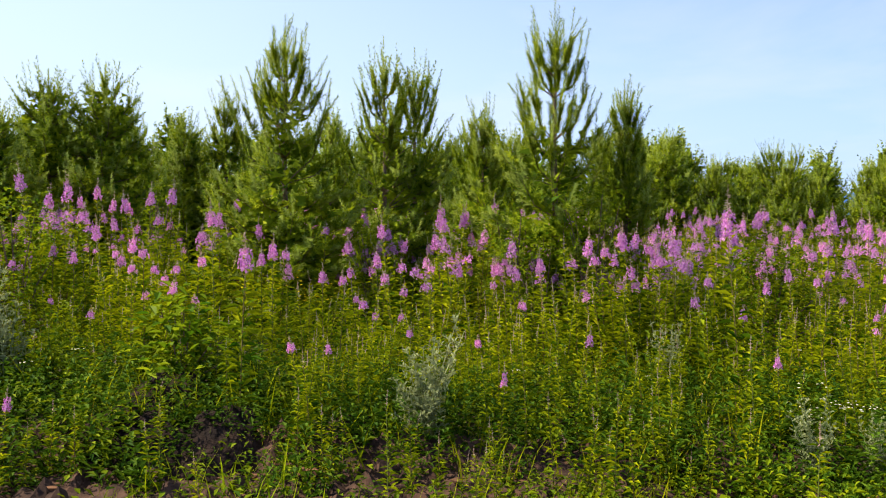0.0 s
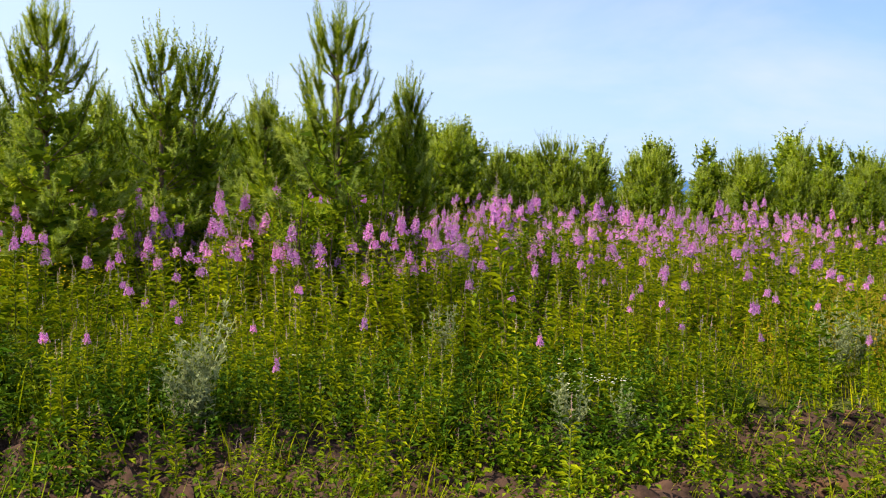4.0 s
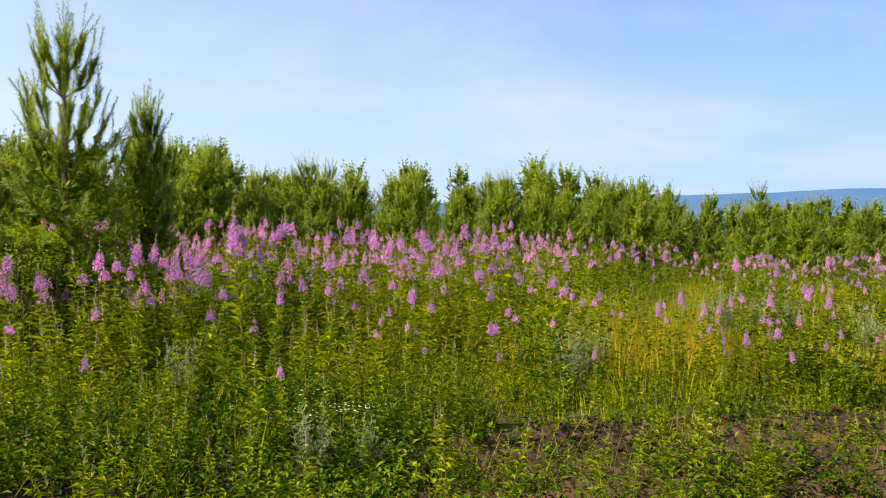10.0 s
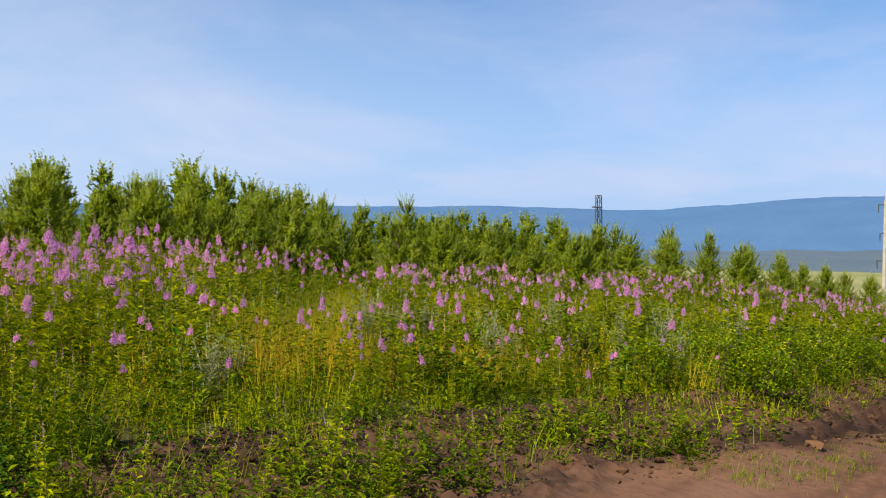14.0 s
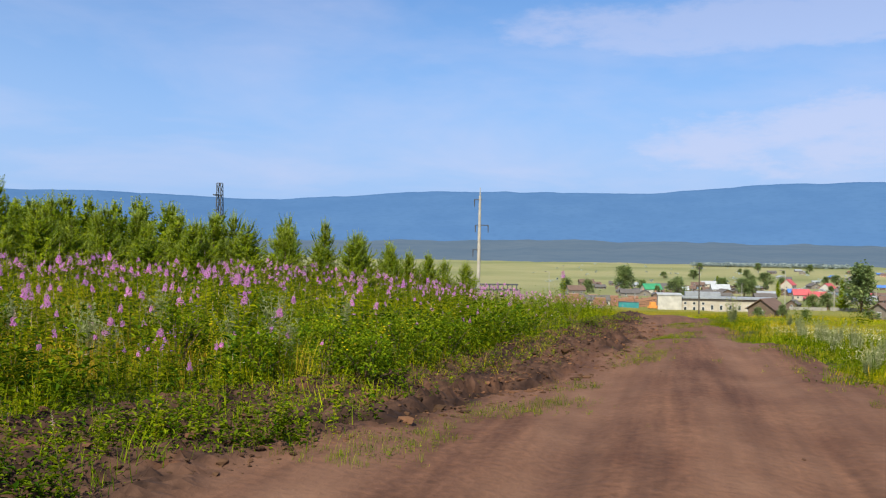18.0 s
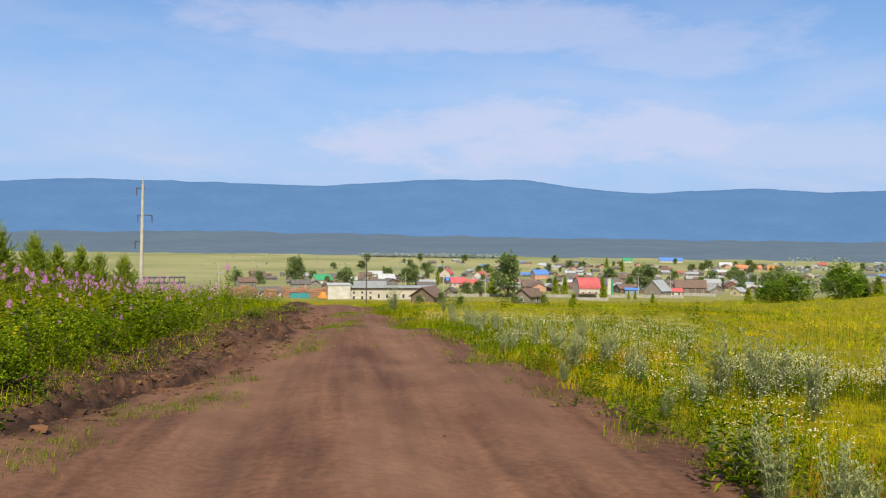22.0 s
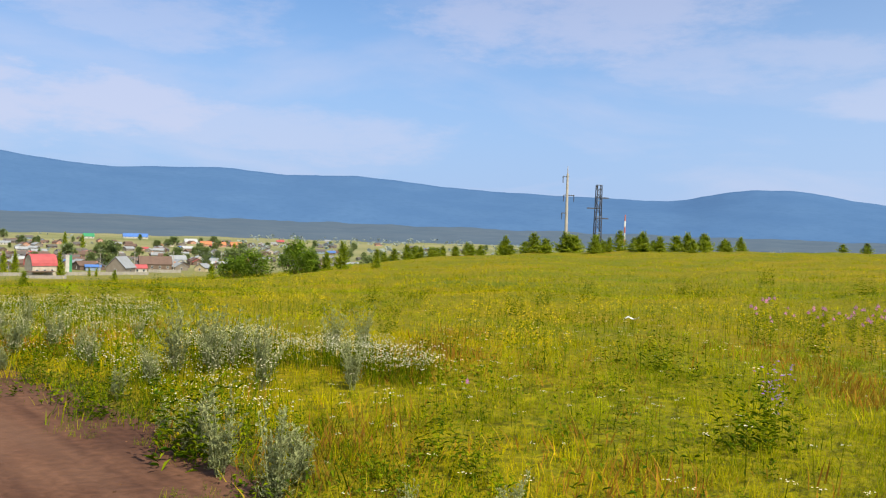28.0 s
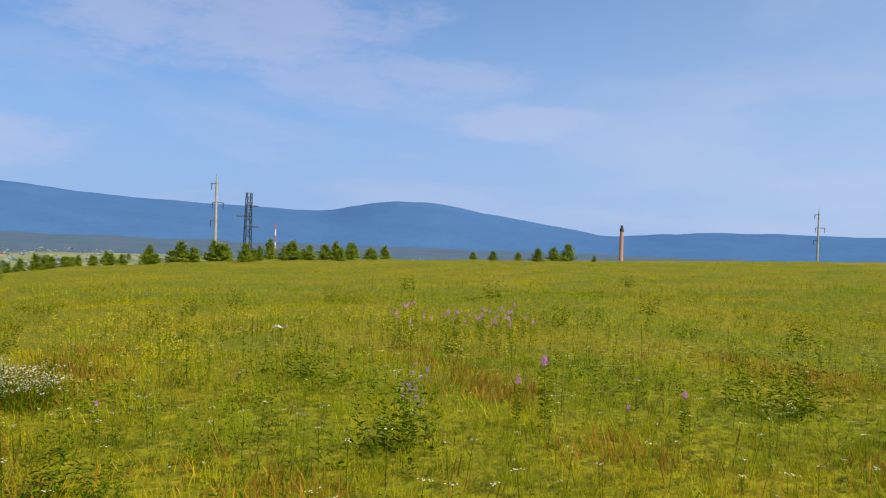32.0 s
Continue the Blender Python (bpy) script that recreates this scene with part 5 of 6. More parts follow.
# small green tufts on the road and along its edges
tx, ty = plot(1, 26, -3.2, 5, 150, lambda x, y, c: on_road(x, y) & (c < .002 + .95 * np.exp(-((y - road_l(x) + 1.55) / .32) ** 2) * smooth(-.3, .3, patchy(x, y, 1.4, .5)) + .25 * np.exp(-((y - road_l(x) + .2) / .4) ** 2) * smooth(.2, .6, patchy(x, y, 1.8, 2.5))
              + .5 * np.exp(-((y - road_r(x) - .25) / .35) ** 2) * smooth(.2, .7, patchy(x, y, 2.6, 1.5))), 51)
stuff("road_tufts", scatter(HERB_LITE + TUFT_GREEN * 2, tx, ty, np.random.default_rng(3).uniform(.12, .36, len(tx)), .2, seed=52, sink=.0, level=road_height(tx, ty)[0]), GM, "low green tufts growing on the dirt road", "grass")
# clods on the bank
CL = []
for k in range(4):
    r = np.random.default_rng(60 + k)
    s = Soup()
    bm = bmesh.new()
    bmesh.ops.create_icosphere(bm, subdivisions=1, radius=1)
    vv = np.array([v.co[:] for v in bm.verts]) * r.uniform(.65, 1.2, (len(bm.verts), 1)) * (1.2, .9, .55)
    ff = np.array([[v.index for v in f.verts] for f in bm.faces])
    bm.free()
    s.add(vv, ff, 0)
    CL.append(s.done())
cx, cy = plot(-6, 26, .0, 6.5, 260, lambda x, y, c: (y - road_l(x) > -1.25) & (y - road_l(x) < .5) & (c < np.where(x < 3, .25, .95) * (.3 + .7 * (patchy(x, y, 2.2, .3) > 0))), 61)
stuff("soil_clods", scatter(CL, cx, cy, np.random.default_rng(6).gamma(1.1, .0095, len(cx)) + .005, 0, seed=62, sink=.002, level=road_height(cx, cy)[0]), [SOIL], "dark crumbly soil clods along the road bank", "soil")

kx, ky = plot(.5, 24, -3, 4.6, 26, lambda x, y, c: on_road(x, y) & (c < .012 + .5 * np.exp(-((y - road_l(x) + 1.1) / .3) ** 2) + .22 * np.exp(-((y - road_r(x) - .25) / .25) ** 2)), 64)
stuff("road_crumbs", scatter(CL, kx, ky, np.random.default_rng(8).gamma(1.4, .005, len(kx)) + .004, 0, seed=65, sink=.001, level=road_height(kx, ky)[0]), [SOIL], "small crumbs of earth on the dirt road", "soil")

# heaps of dug earth at the overgrown bank
for a_, d_, sx, hh_ in [(-17.6, 5.75, .36, .20), (-14.2, 5.15, .34, .14), (-19.5, 5.3, .4, .13), (9.0, 5.5, .22, .12), (-5.5, 5.3, .3, .10)]:
    x, y = polar(a_, d_)
    gu, gw = np.meshgrid(np.linspace(-1, 1, 31), np.linspace(-1, 1, 31), indexing="ij")
    rr = np.hypot(gu, gw)
    hz_ = hh_ * np.clip(1 - rr ** 1.6, 0, 1)
    hz_ = hz_ + np.clip(1.1 - rr, 0, 1) * np.array([[.10 * abs(noise.noise((p * 2.6, q * 2.6, a_))) + .04 * noise.noise((p * 8, q * 8, a_)) for p, q in zip(u, w)] for u, w in zip(gu, gw)])
    s = Soup()
    s.add(np.stack([gu.ravel() * sx * 1.5, gw.ravel() * sx, hz_.ravel() - .02 - .10 * np.minimum(rr, 1.2).ravel() ** 4], 1), np.concatenate([[q[[0, 1, 2]], q[[0, 2, 3]]] for q in grid_faces(31, 31)]), 0)
    ob = tagged(new("earth_mound", mesh_of("earth_mound", *s.done()[:2], [EARTH])), "low mound of dark crumbly earth on the bank", "earth mound", "earth mounds")
    ob.matrix_basis = stand(x, y, a_, 1, 0)
# discarded white rag in the grass
x, y = polar(142.4, 19.4)
s = Soup()
r = np.random.default_rng(9)
gu, gw = np.meshgrid(np.linspace(-.3, .3, 9), np.linspace(-.13, .13, 6), indexing="ij")
hz_ = .12 + .05 * np.sin(gu * 14) + .03 * np.sin(gw * 25 + gu * 8)
s.add(np.stack([gu.ravel(), gw.ravel(), hz_.ravel()], 1), np.concatenate([[q[[0, 1, 2]], q[[0, 2, 3]]] for q in grid_faces(9, 6)]), 0)
RAG = plain_mat("white_cloth", (.8, .8, .78), (.6, .6, .58), 8, .8)
ob = tagged(new("rag", mesh_of("rag", *s.done()[:2], [RAG])), "crumpled white rag lying in the meadow grass", "litter")
ob.matrix_basis = stand(x, y, .4, .52, -.06)


# ---- poles and pylons ----
CONC = plain_mat("pale_concrete", (.40, .37, .33), (.30, .275, .25), 1.2, .85)
STEEL = plain_mat("dark_steel", (.085, .095, .12), (.06, .065, .085), 2, .6, .4)
TIMBER = plain_mat("dark_timber", (.075, .06, .05), (.045, .038, .034), 3, .9)
GLASSY = plain_mat("window_glass", (.05, .06, .075), (.03, .035, .045), 1, .12)


def boxed(s, c, size, m=0, rz=0.0):
    """A box by its centre and size."""
    a = np.array([[i, j, k] for i in (-.5, .5) for j in (-.5, .5) for k in (-.5, .5)]) * size
    co, si = math.cos(rz), math.sin(rz)
    a = np.stack([a[:, 0] * co - a[:, 1] * si, a[:, 0] * si + a[:, 1] * co, a[:, 2]], 1) + c
    q = [[0, 1, 3, 2], [4, 6, 7, 5], [0, 4, 5, 1], [2, 3, 7, 6], [0, 2, 6, 4], [1, 5, 7, 3]]
    s.add(a, [t for f in q for t in ([f[0], f[1], f[2]], [f[0], f[2], f[3]])], m)
    return s


def one(fn, *args, **kw):
    s = Soup()
    fn(s, *args, **kw)
    return s.done()


def tubed(pts, radii, sides=8):
    s = Soup(); s.tube(pts, radii, 0, sides)
    return s.done()


def seat(az, d, face=0.0):
    x, y = polar(az, d)
    return Matrix.LocRotScale((x, y, float(ground(x, y)[0])), Euler((0, 0, radians(-az + face))), None)


def power_pole(az, d, H, lean, label, turn=20):
    t = thing("power_pole", label, "utility pole", "power line poles", seat(az, d, turn))
    top = (lean * H, 0, H)
    part("shaft", tubed([(0, 0, -.5), (lean * H * .5, 0, H * .5), top], [.30, .25, .18], 10), [CONC], t)
    part("peak", tubed([top, (lean * H, 0, H + 1.3)], [.10, .04], 6), [CONC], t, "thin pale lightning peak")
    for k, (z, w) in enumerate([(.965, 1.3), (.735, 1.9), (.51, 1.4)]):
        x = lean * H * z
        sd_ = (-1, 1, -1)[k]
        arm = part("crossarm", one(boxed, (x + sd_ * w * .25, 0, H * z), (w, .14, .14)), [STEEL], t)
        for q in ((-.35, .75) if k == 1 else (.7,)):
            part("insulator", tubed([(x + sd_ * w * q, 0, H * z), (x + sd_ * w * q, 0, H * z - 1.1)], [.09, .06], 6), [STEEL], arm)
    return t


power_pole(77.9, 135, 17.0, .012, "tall pale concrete power pole with three crossarms")
power_pole(139.0, 150, 13.6, -.012, "tall pale concrete power pole with three crossarms", 35)
power_pole(176.9, 230, 13.8, .0, "distant concrete power pole with crossarms", 10)


def lattice_tower(az, d, H, w0, w1, turn, label, arms):
    t = thing("lattice_tower", label, "pylon", "", seat(az, d, turn))
    for i in range(4):
        sx, sy = (-1, 1, 1, -1)[i], (-1, -1, 1, 1)[i]
        part("leg", tubed([(sx * w0, sy * w0, -.3), (sx * w1, sy * w1, H)], [.11, .09], 4), [STEEL], t)
    n = 9
    for k in range(n):
        z0, z1 = H * k / n, H * (k + 1) / n
        a0, a1 = w0 + (w1 - w0) * k / n, w0 + (w1 - w0) * (k + 1) / n
        s = Soup()
        c = [(-1, -1), (1, -1), (1, 1), (-1, 1)]
        for i in range(4):
            p, q = c[i], c[(i + 1) % 4]
            if k % 2:
                p, q = q, p
            s.tube([(p[0] * a0, p[1] * a0, z0), (q[0] * a1, q[1] * a1, z1)], [.06, .06], 0, 3)
            s.tube([(p[0] * a1, p[1] * a1, z1), (q[0] * a1, q[1] * a1, z1)], [.05, .05], 0, 3)
        part("brace", s.done(), [STEEL], t, kind="stuff")
    for z, x0, x1 in arms:
        part("crossarm", one(boxed, ((x0 + x1) / 2, 0, H * z), (abs(x1 - x0), .35, .22)), [STEEL], t)
    return t


lattice_tower(141.0, 165, 13.2, .62, .42, 20, "dark steel lattice pylon behind the crest", [(.82, -.4, 1.9), (.67, -2.2, .4), (.53, -.5, 2.0)])
lattice_tower(61.2, 150, 14.6, .55, .36, 60, "dark steel lattice pylon rising over the pines", [(.86, -1.9, .4), (.62, -.4, 2.0), (.40, -2.2, .5)])
# red and white radio mast, banded
mast = thing("radio_mast", "thin red and white banded radio mast far off", "mast", "", seat(142.8, 420))
RED, WHT = plain_mat("mast_red", (.42, .12, .09), rough=.6), plain_mat("mast_white", (.72, .72, .7), rough=.6)
for k in range(9):
    part("band", tubed([(0, 0, k * 2.9), (0, 0, k * 2.9 + 2.9)], [.55 - .03 * k, .52 - .03 * k], 6), [WHT if k % 2 else RED], mast)
# brick chimney behind the meadow
BRICK = plain_mat("chimney_brick", (.46, .26, .18), (.36, .19, .14), 1.5, .9)
ch = thing("brick_chimney", "tapered red brick factory chimney beyond the crest", "chimney", "", seat(165.25, 330))
part("shaft", tubed([(0, 0, -4), (0, 0, 16.5)], [1.0, .66], 16), [BRICK], ch)
part("collar", tubed([(0, 0, 16.5), (0, 0, 17.6)], [.76, .76], 16), [TIMBER], ch, "dark sooty chimney head")
part("cap", tubed([(0, 0, 17.6), (0, 0, 18.8)], [.52, .5], 12), [TIMBER], ch)

# ---- village ----
def paint(name, c):
    return plain_mat(name, c, tuple(q * .8 for q in c), .7, .75)


ROOFS = {"red": paint("red_roof", (.40, .075, .085)), "green": paint("green_roof", (.03, .23, .11)), "blue": paint("blue_roof", (.06, .16, .45)), "grey": paint("grey_sheet_roof", (.25, .27, .30)), "brown": paint("brown_roof", (.125, .078, .060)),
         "dark": paint("dark_slate_roof", (.10, .09, .088)), "orange": paint("orange_roof", (.42, .16, .07)), "white": paint("pale_roof", (.36, .38, .41))}
WALLS = {"white": paint("white_wall", (.45, .435, .40)), "log": paint("log_wall", (.13, .090, .066)), "grey": paint("weathered_board_wall", (.19, .165, .14)), "yellow": paint("yellow_wall", (.42, .35, .22)), "cream": paint("cream_wall", (.42, .375, .315)), "blue": paint("blue_wall", (.19, .26, .36)), "brick": BRICK}


def gable(s, w, l, z, rise, th, m=0):
    """Two roof slabs with thickness and eaves; the ridge runs along x."""
    e = .35
    for sg in (-1, 1):
        a = np.array([[-l / 2 - e, sg * (w / 2 + e), z - rise * e / (w / 2)], [l / 2 + e, sg * (w / 2 + e), z - rise * e / (w / 2)], [l / 2 + e, 0, z + rise], [-l / 2 - e, 0, z + rise]])
        b = a + (0, 0, th)
        f = [[0, 1, 2], [0, 2, 3], [4, 6, 5], [4, 7, 6], [0, 4, 5], [0, 5, 1], [1, 5, 6], [1, 6, 2], [3, 2, 6], [3, 6, 7], [0, 3, 7], [0, 7, 4]]
        s.add(np.concatenate([a, b]), f, m)


def walls_of(w, l, h, rise):
    s = Soup()
    boxed(s, (0, 0, h / 2 - .5), (l, w, h + 1))
    for x in (-l / 2, l / 2):
        s.add([[x, -w / 2, h], [x, w / 2, h], [x, 0, h + rise * .96]], [[0, 1, 2]], 0)
    return s.done()


SASH = paint("white_sash", (.5, .51, .52))


def window_at(t, x, y, z, w, h, along):
    """A window with its sash and dark pane, on a wall along x or along y."""
    size = (w, .10, h) if along == "x" else (.10, w, h)
    f = part("window", one(boxed, (x, y, z), size), [SASH], t)
    sg = -1 if (y if along == "x" else x) < 0 else 1
    c = (x, y + sg * .04, z) if along == "x" else (x + sg * .04, y, z)
    part("pane", one(boxed, c, (w * .78, .06, h * .78) if along == "x" else (.06, w * .78, h * .78)), [GLASSY], f)


def house(label, az, d, l, w, h, rise, wall, roof, face=0.0, wins=3, chimney=False, group="village houses"):
    t = thing("house", label, "house", group, seat(az, d, face))
    part("wall", walls_of(w, l, h, rise), [WALLS[wall]], t)
    part("roof", one(gable, w, l, h, rise, .14), [ROOFS[roof]], t)
    for k in range(wins):
        window_at(t, -l / 2 + l * (k + .5) / wins, -w / 2 - .02, h * .55, .9, 1.1, "x")
    window_at(t, -l / 2 - .02, 0, h * .55, .9, 1.1, "y")
    if chimney:
        part("chimney", one(boxed, (l * .2, .6, h + rise * .8), (.6, .6, 1.6)), [BRICK], t)
    return t


# long pale workshop with a brighter taller end block
hall = thing("workshop_hall", "long pale plastered workshop with a flat roof and dark windows", "building", "", seat(93.6, 321, 6))
part("wall", one(boxed, (0, 0, 1.6), (31, 9, 5.4)), [WALLS["cream"]], hall)
part("roof", one(boxed, (0, 0, 4.5), (31.6, 9.8, .45)), [ROOFS["grey"]], hall)
part("end_block", one(boxed, (-19.5, -.6, 2.0), (8, 11, 6.6)), [WALLS["white"]], hall, "bright white taller end block")
part("end_roof", one(boxed, (-19.5, -.6, 5.45), (8.5, 11.5, .35)), [ROOFS["white"]], hall)
part("dark_band", one(boxed, (0, -4.6, 3.9), (30.6, .12, .7)), [TIMBER], hall, "dark band under the eaves")
for k in range(10):
    x = -14.2 + k * 3.0
    window_at(hall, x, -4.52, 1.3 if k > 2 else 2.6, 1.0, 1.9 if k > 2 else 1.0, "x")
for k in range(3):
    window_at(hall, -14.2 + 3 * k, -4.52, .7, 1.0, 1.6, "x")
part("loft", one(boxed, (-8, 2, 5.5), (12, 5, 1.6)), [ROOFS["grey"]], hall, "grey raised roof block")
# brown gabled sheds at the foot of the slope
house("old brown plank shed with a gabled roof", 96.0, 172, 4.6, 5.2, 1.6, 1.7, "log", "brown", 62, 1, group="plank sheds")
house("weathered grey-brown plank shed", 102.6, 189, 5.0, 4.4, 1.7, 1.4, "grey", "brown", 55, 1, group="plank sheds")
# named houses by colour
house("white house with a bright green roof", 89.0, 470, 9, 8, 2.6, 2.6, "white", "green", 20, 3)
house("white house with a pale grey roof", 93.2, 483, 9, 8, 3.0, 2.4, "white", "white", 10, 3)
house("cream house with a red roof", 97.2, 583, 7, 7, 3.4, 3.2, "cream", "red", 70, 2)
house("low house with a red roof", 97.9, 438, 7, 6, 2.7, 2.4, "cream", "red", 10, 2)
house("yellowish house with a crimson roof", 98.85, 427, 7, 6, 2.4, 2.0, "yellow", "red", 5, 3)
house("house with a crimson gabled roof", 99.4, 546, 7, 7, 3, 2.8, "white", "red", 65, 2)
house("small dark log cabin in a yard", 97.5, 352, 4.2, 4, 1.8, 1.5, "log", "dark", 70, 1)
house("house with a blue and rusty roof", 103.3, 600, 10, 8, 3.2, 3.0, "brick", "blue", 20, 3)
house("long house with a bright blue roof", 111.6, 1150, 29, 12, 2.2, 4.0, "white", "blue", 5, 6)
house("white house with a green roof", 108.9, 1100, 12, 10, 2.4, 3.4, "white", "green", 5, 3)
for a in (115.83, 116.7, 117.7):
    house("brick house with an orange roof", a, 905, 11, 9, 2.2, 2.8, "brick", "orange", 8, 3)
house("white house with a light roof", 114.9, 980, 13, 10, 2.2, 3.2, "white", "white", 8, 3)
house("low building with a blue wall", 109.2, 396, 6, 4, 1.6, .8, "blue", "blue", 4, 2)
house("house with a big grey sheet gable", 110.8, 361, 8, 8, 2.8, 4.0, "grey", "grey", 62, 1)
house("small red and white kiosk", 111.9, 372, 5, 4, 2.2, 1.2, "white", "red", 10, 2)
house("long brown barn with a rusty roof", 112.8, 396, 13, 8, 3.2, 3.0, "log", "brown", 6, 4)
house("white house with a grey roof", 114.1, 500, 9, 7, 2.6, 2.0, "white", "grey", 8, 3)
house("yellow cottage by the slope", 115.7, 394, 5.4, 5, 1.9, 1.6, "yellow", "grey", 60, 1)
# arched crimson roof
arch = thing("house", "pinkish house with a tall arched crimson roof", "house", "village houses", seat(106.3, 331, 20))
part("wall", one(boxed, (0, 0, 1.8), (8, 7.5, 4.6)), [WALLS["cream"]], arch)
s = Soup()
ua = np.linspace(0, math.pi, 13)
sec = np.stack([4.0 * np.cos(ua), 4.1 + 4.0 * np.sin(ua)], 1)
va = np.concatenate([np.stack([np.full(13, x), sec[:, 0], sec[:, 1]], 1) for x in (-4.3, 4.3)])
s.add(va, [t for i in range(12) for t in ([i, i + 1, i + 14], [i, i + 14, i + 13])], 0)
part("roof", s.done(), [ROOFS["red"]], arch)
for x in (-4.02, 4.02):
    s = Soup()
    s.add(np.concatenate([[[x, 0, 4.1]], np.stack([np.full(13, x), sec[:, 0] * .95, 4.1 + (sec[:, 1] - 4.1) * .95], 1)]), [[0, i, i + 1] for i in range(1, 13)], 0)
    part("gable", s.done(), [WALLS["cream"]], arch)
part("porch_roof", one(boxed, (-2, -5.2, 2.3), (9, 3.4, .25)), [ROOFS["brown"]], arch, "rusty brown porch roof")
for x in (-2.5, 0, 2.5):
    window_at(arch, x, -3.77, 2.4, 1.0, 1.2, "x")
# narrow white and green tower block
st = thing("sign_tower", "narrow white and green striped advertising tower", "tower", "", seat(107.85, 352))
part("shaft", one(boxed, (-.5, 0, 3.6), (1.3, 1.5, 7.6)), [WALLS["white"]], st)
part("stripe", one(boxed, (.6, 0, 3.6), (.9, 1.5, 7.6)), [ROOFS["green"]], st, "bright green stripe")
# scattered houses of the village
vr = np.random.default_rng(15)
LOOKS = [("weathered log house with a dark roof", "log", "dark"), ("grey board house with a grey roof", "grey", "grey"), ("log house with a brown roof", "log", "brown"), ("white house with a grey roof", "white", "grey"), ("log house with a rusty red roof", "log", "red"),
         ("cream house with a pale roof", "cream", "white"), ("blue painted house with a dark roof", "blue", "dark"), ("brick house with a brown roof", "brick", "brown"), ("log house with a blue roof", "log", "blue"), ("grey barn with a dark roof", "grey", "dark")]
for k in range(370):
    a = vr.uniform(100, 124) if k > 150 else vr.uniform(85, 134) if k > 26 else vr.uniform(84.5, 100)
    d = math.exp(vr.uniform(math.log(395), math.log(1050))) if a > 96 else vr.uniform(400, 620)
    if a > 120:
        d = vr.uniform(430, 1250)
    lab, wl_, rf = LOOKS[int(vr.choice(10, p=[.22, .17, .17, .06, .07, .05, .05, .07, .04, .10]))]
    if a < 97 and rf in ("blue", "red"):
        lab, wl_, rf = LOOKS[0]
    big = vr.uniform(.62, 1.05)
    house(lab, a, d, 9 * big, 6.5 * big, 2.0 * big, 1.7 * big, wl_, rf, float(vr.choice((0, 90))) + vr.normal(8, 12), 2 + int(vr.integers(2)), vr.random() < .4)
# timber yard: stacks of reddish planks, a teal container and an orange loader
STACK = plain_mat("sawn_timber", (.30, .16, .10), (.21, .11, .07), 1.5, .9)
for k in range(16):
    t = thing("timber_stack", "reddish sawn timber stack in the yard", "timber stack", "timber stacks", seat(83.2 + .42 * k, 330 + 14 * (k % 3), 8))
    for q in range(3):
        part("layer", one(boxed, (.2 * q, 0, .5 + .95 * q), (5.6 - .9 * q, 3, .8)), [STACK], t)
ct = thing("container", "teal steel container in the timber yard", "container", "", seat(87.6, 318, 5))
part("body", one(boxed, (0, 0, .9), (7, 2.4, 2.3)), [paint("teal_paint", (.03, .22, .24))], ct)
part("lid", one(boxed, (0, 0, 2.1), (7.2, 2.6, .12)), [ROOFS["dark"]], ct)
ORG = paint("orange_paint", (.70, .28, .06))
ld = thing("loader", "orange wheel loader beside the timber", "vehicle", "", seat(89.1, 316, 20))
part("cab", one(boxed, (0, 0, 1.9), (1.8, 1.6, 1.6)), [ORG], ld)
part("chassis", one(boxed, (.6, 0, .9), (4.2, 1.7, .8)), [ORG], ld)
for x in (-.8, 1.8):
    for y in (-.8, .8):
        part("wheel", tubed([(x, y - .2, .55), (x, y + .2, .55)], [.6, .6], 10), [TIMBER], ld)
house("white-walled low hut with a dark roof", 85.6, 335, 9, 5, 2.1, 1.6, "white", "dark", 8, 4)
house("grey hut in the timber yard", 84.2, 420, 8, 6, 2.4, 2.0, "grey", "brown", 20, 2)
# truss bridge of the crane way
br_ = thing("gantry_bridge", "long dark steel truss gantry behind the field", "bridge", "", seat(78.3, 300, 6))
for z in (0.2, 2.0):
    for y in (-.8, .8):
        part("chord", one(boxed, (0, y, 4.0 + z), (23, .3, .5)), [STEEL], br_)
for k in range(15):
    x = -11 + k * 22 / 14
    part("strut", one(boxed, (x, -.8, 5.1), (.3, .2, 1.8)), [STEEL], br_)
for x in (-10.6, -9):
    part("post", one(boxed, (x, 0, 1.6), (.5, 1.8, 5.4)), [STEEL], br_)
# street poles
def street_pole(az, d, H, mat, lab, arm):
    t = thing("street_pole", lab, "utility pole", "street poles", seat(az, d))
    part("shaft", tubed([(0, 0, -.3), (0, 0, H)], [.16, .11], 7), [mat], t)
    if arm == "lamp":
        part("arm", tubed([(0, 0, H), (-1.4, 0, H + .3)], [.06, .05], 5), [mat], t)
        part("lamp_head", one(boxed, (-1.6, 0, H + .25), (.7, .3, .18)), [STEEL], t)
    else:
        part("crossarm", one(boxed, (0, 0, H - .5), (1.6, .12, .12)), [STEEL], t)


street_pole(91.95, 200, 10.4, TIMBER, "dark tarred wooden pole by the road", "arm")
for a, d, H, arm in [(97.0, 363, 14, "lamp"), (99.75, 339, 7, "lamp"), (88.0, 330, 5, "arm"), (82.5, 380, 11, "lamp"), (104.4, 360, 8, "arm"), (109.6, 372, 8, "arm"), (111.6, 365, 9, "arm"), (113.9, 380, 9, "arm"), (102.0, 360, 7, "arm"), (94.5, 420, 8, "arm"), (116.8, 400, 9, "arm"), (118.8, 420, 9, "arm")]:
    street_pole(a, d, H, CONC, "pale concrete village street pole", arm)
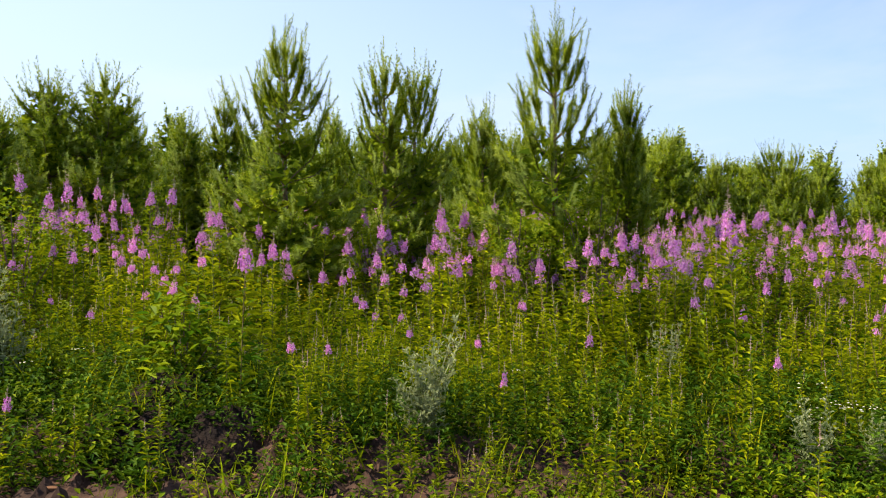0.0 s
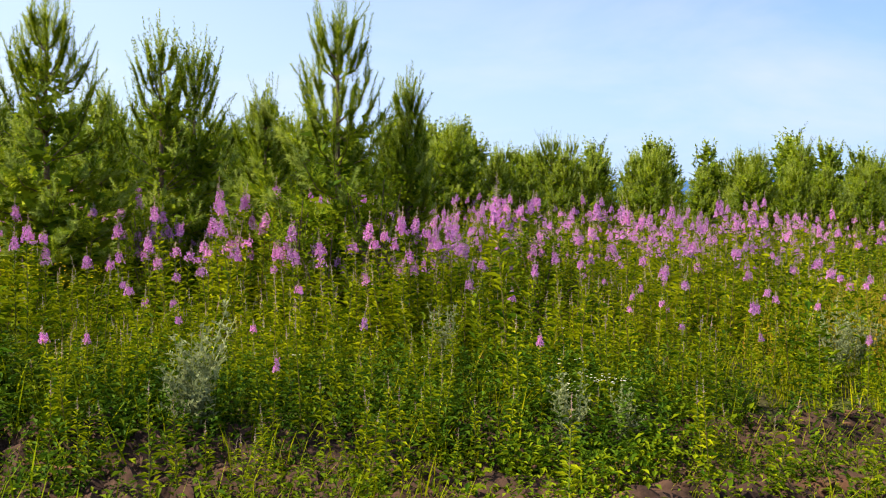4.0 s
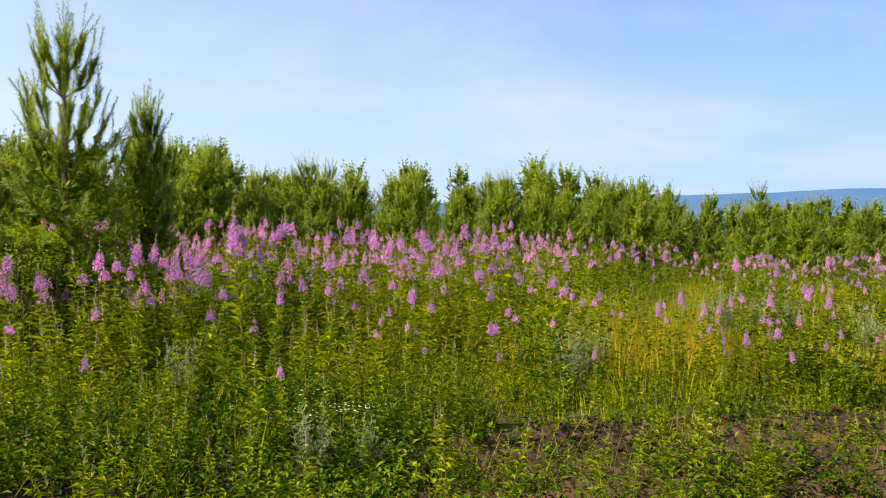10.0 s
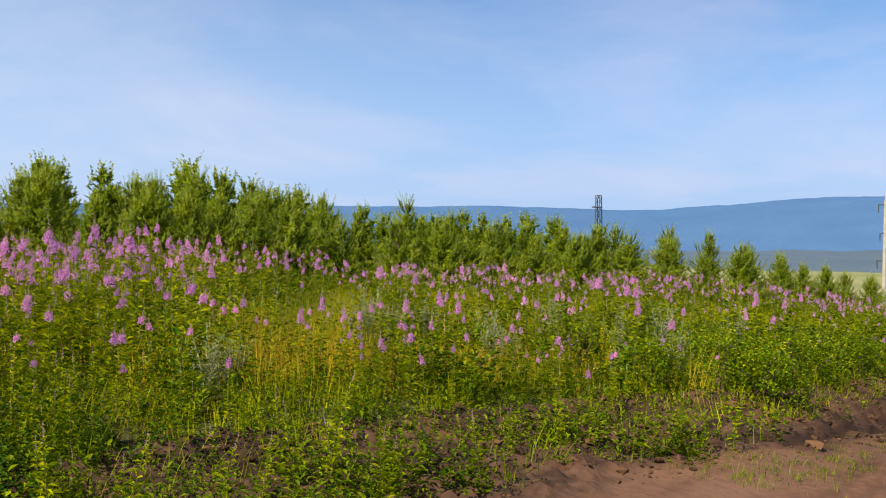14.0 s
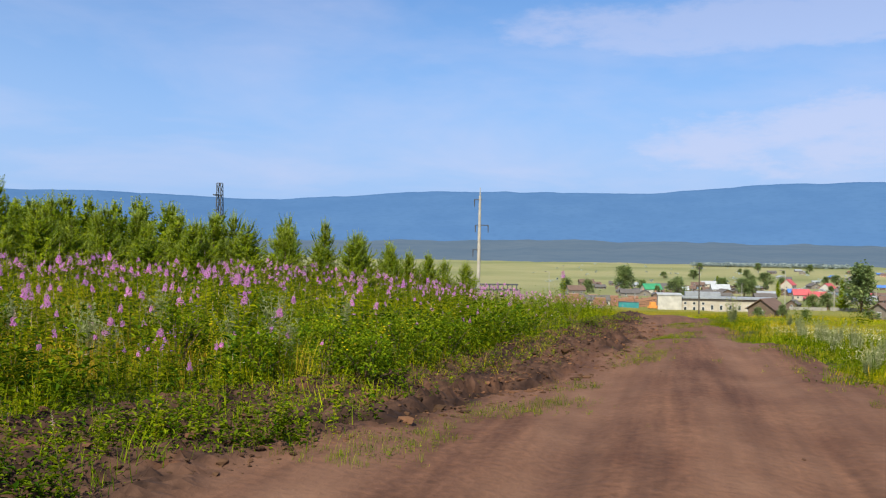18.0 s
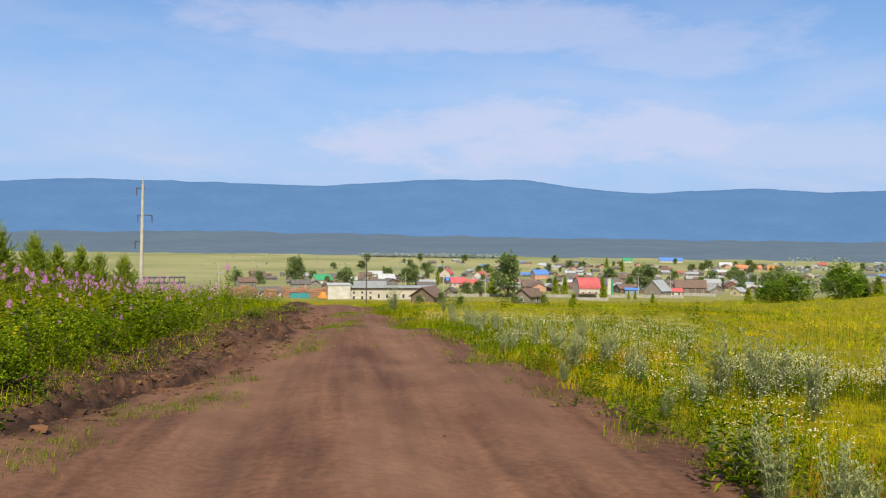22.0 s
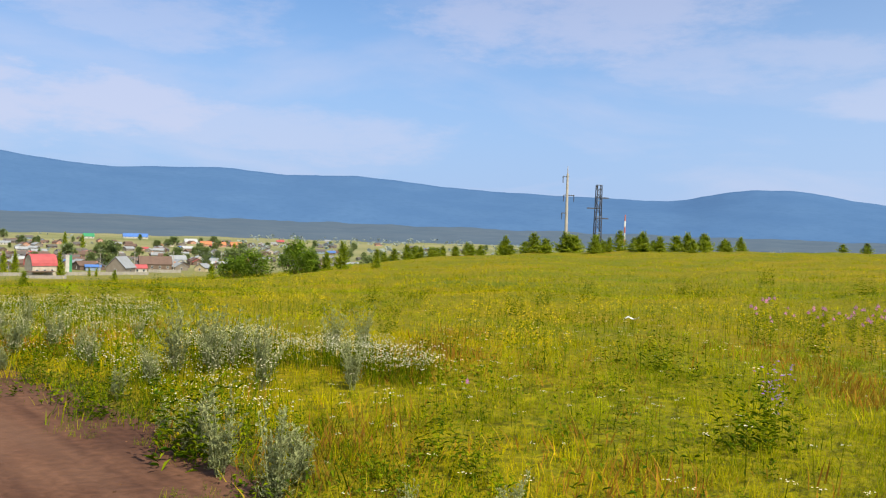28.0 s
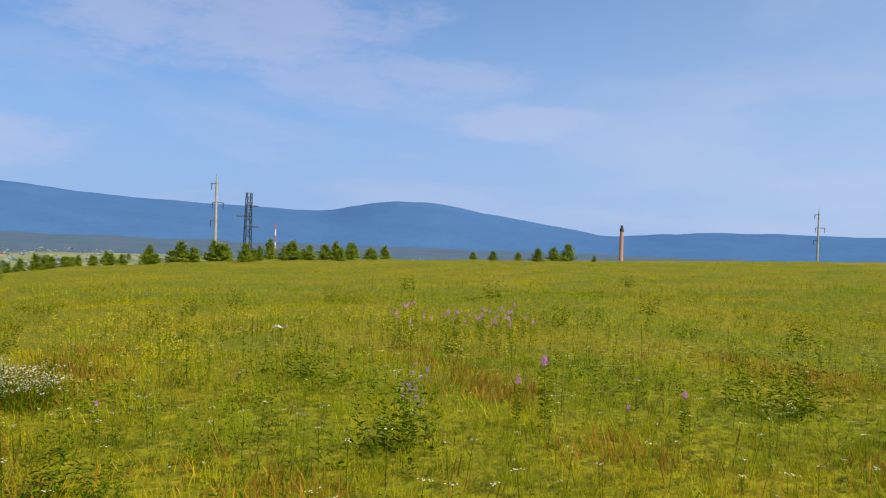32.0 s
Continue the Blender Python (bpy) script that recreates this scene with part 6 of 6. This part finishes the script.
# fences along the lower street
FENCE = paint("pale_fence", (.29, .275, .25))
for k, (a, d) in enumerate([(98.3, 345), (100.6, 345), (102.2, 346), (104.8, 345), (106.6, 322), (109.6, 350), (111.4, 352), (95.2, 352), (108.4, 345), (113.4, 372)]):
    t = thing("fence", "low pale plank fence along the village street", "fence", "village fences", seat(a, d, 4))
    for q in range(8):
        part("board", one(boxed, (-5.6 + 1.6 * q, 0, .65), (1.5, .08, 1.25)), [FENCE], t)
    part("rail", one(boxed, (0, .08, .9), (12.8, .07, .12)), [FENCE], t)

# ---- village trees ----
BIG = leafy(990, 1, .42, 60, 26, .12, .16)
BIG2 = leafy(991, 1, .5, 50, 22, .14, .08)


def far_tree(lab, az, d, H, wide, tpl, group="village trees"):
    t = thing("tree", lab, "tree", group, seat(az, d, az * 7))
    t.matrix_basis = t.matrix_basis @ Matrix.Diagonal((H * wide, H * wide, H, 1))
    part("trunk", tpl[2], None, t)
    part("crown", tpl[3], None, t)
    return t


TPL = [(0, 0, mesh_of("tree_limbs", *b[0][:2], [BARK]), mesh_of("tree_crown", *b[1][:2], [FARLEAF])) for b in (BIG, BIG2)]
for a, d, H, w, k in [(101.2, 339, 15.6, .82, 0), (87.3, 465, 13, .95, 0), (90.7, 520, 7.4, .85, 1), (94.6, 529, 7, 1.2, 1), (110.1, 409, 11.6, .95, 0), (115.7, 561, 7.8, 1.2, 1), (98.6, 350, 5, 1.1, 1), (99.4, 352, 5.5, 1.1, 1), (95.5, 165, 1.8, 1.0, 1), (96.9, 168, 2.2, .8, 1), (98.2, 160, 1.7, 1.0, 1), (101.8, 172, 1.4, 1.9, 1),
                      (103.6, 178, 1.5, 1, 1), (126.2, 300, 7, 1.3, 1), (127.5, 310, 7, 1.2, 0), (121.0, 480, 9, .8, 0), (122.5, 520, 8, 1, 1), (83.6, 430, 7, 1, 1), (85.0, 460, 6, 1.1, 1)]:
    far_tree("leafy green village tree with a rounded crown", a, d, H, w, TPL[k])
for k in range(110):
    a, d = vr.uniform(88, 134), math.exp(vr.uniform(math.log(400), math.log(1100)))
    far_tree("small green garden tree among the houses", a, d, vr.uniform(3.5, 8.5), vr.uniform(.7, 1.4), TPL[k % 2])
for a, d, H in [(100.2, 346, 11.5), (93.05, 615, 7.6), (107.35, 330, 9), (104.3, 355, 8.6), (104.9, 357, 9), (107.6, 779, 13), (108.6, 791, 11), (117.6, 640, 11), (109.0, 340, 3), (109.4, 338, 3.2), (96.6, 470, 8)]:
    x, y = polar(a, d)
    c = copy_at(WOOD_FAR[int(a) % 4], x, y, a, H / 2.4)
    c["label"], c["group"] = "dark conifer between village houses", "village conifers"
    c.matrix_basis = c.matrix_basis @ Matrix.Diagonal((.62, .62, 1, 1))
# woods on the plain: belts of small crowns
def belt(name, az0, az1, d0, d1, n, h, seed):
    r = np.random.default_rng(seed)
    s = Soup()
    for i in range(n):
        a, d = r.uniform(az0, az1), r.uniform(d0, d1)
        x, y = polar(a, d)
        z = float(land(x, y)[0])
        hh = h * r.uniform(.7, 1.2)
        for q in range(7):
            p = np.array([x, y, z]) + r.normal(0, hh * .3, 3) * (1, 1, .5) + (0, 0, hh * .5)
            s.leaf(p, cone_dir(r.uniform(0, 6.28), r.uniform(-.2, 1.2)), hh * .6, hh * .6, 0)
    stuff(name, s.done(), [HAZYLEAF], "distant belt of hazy bluish woodland on the plain", "woods")


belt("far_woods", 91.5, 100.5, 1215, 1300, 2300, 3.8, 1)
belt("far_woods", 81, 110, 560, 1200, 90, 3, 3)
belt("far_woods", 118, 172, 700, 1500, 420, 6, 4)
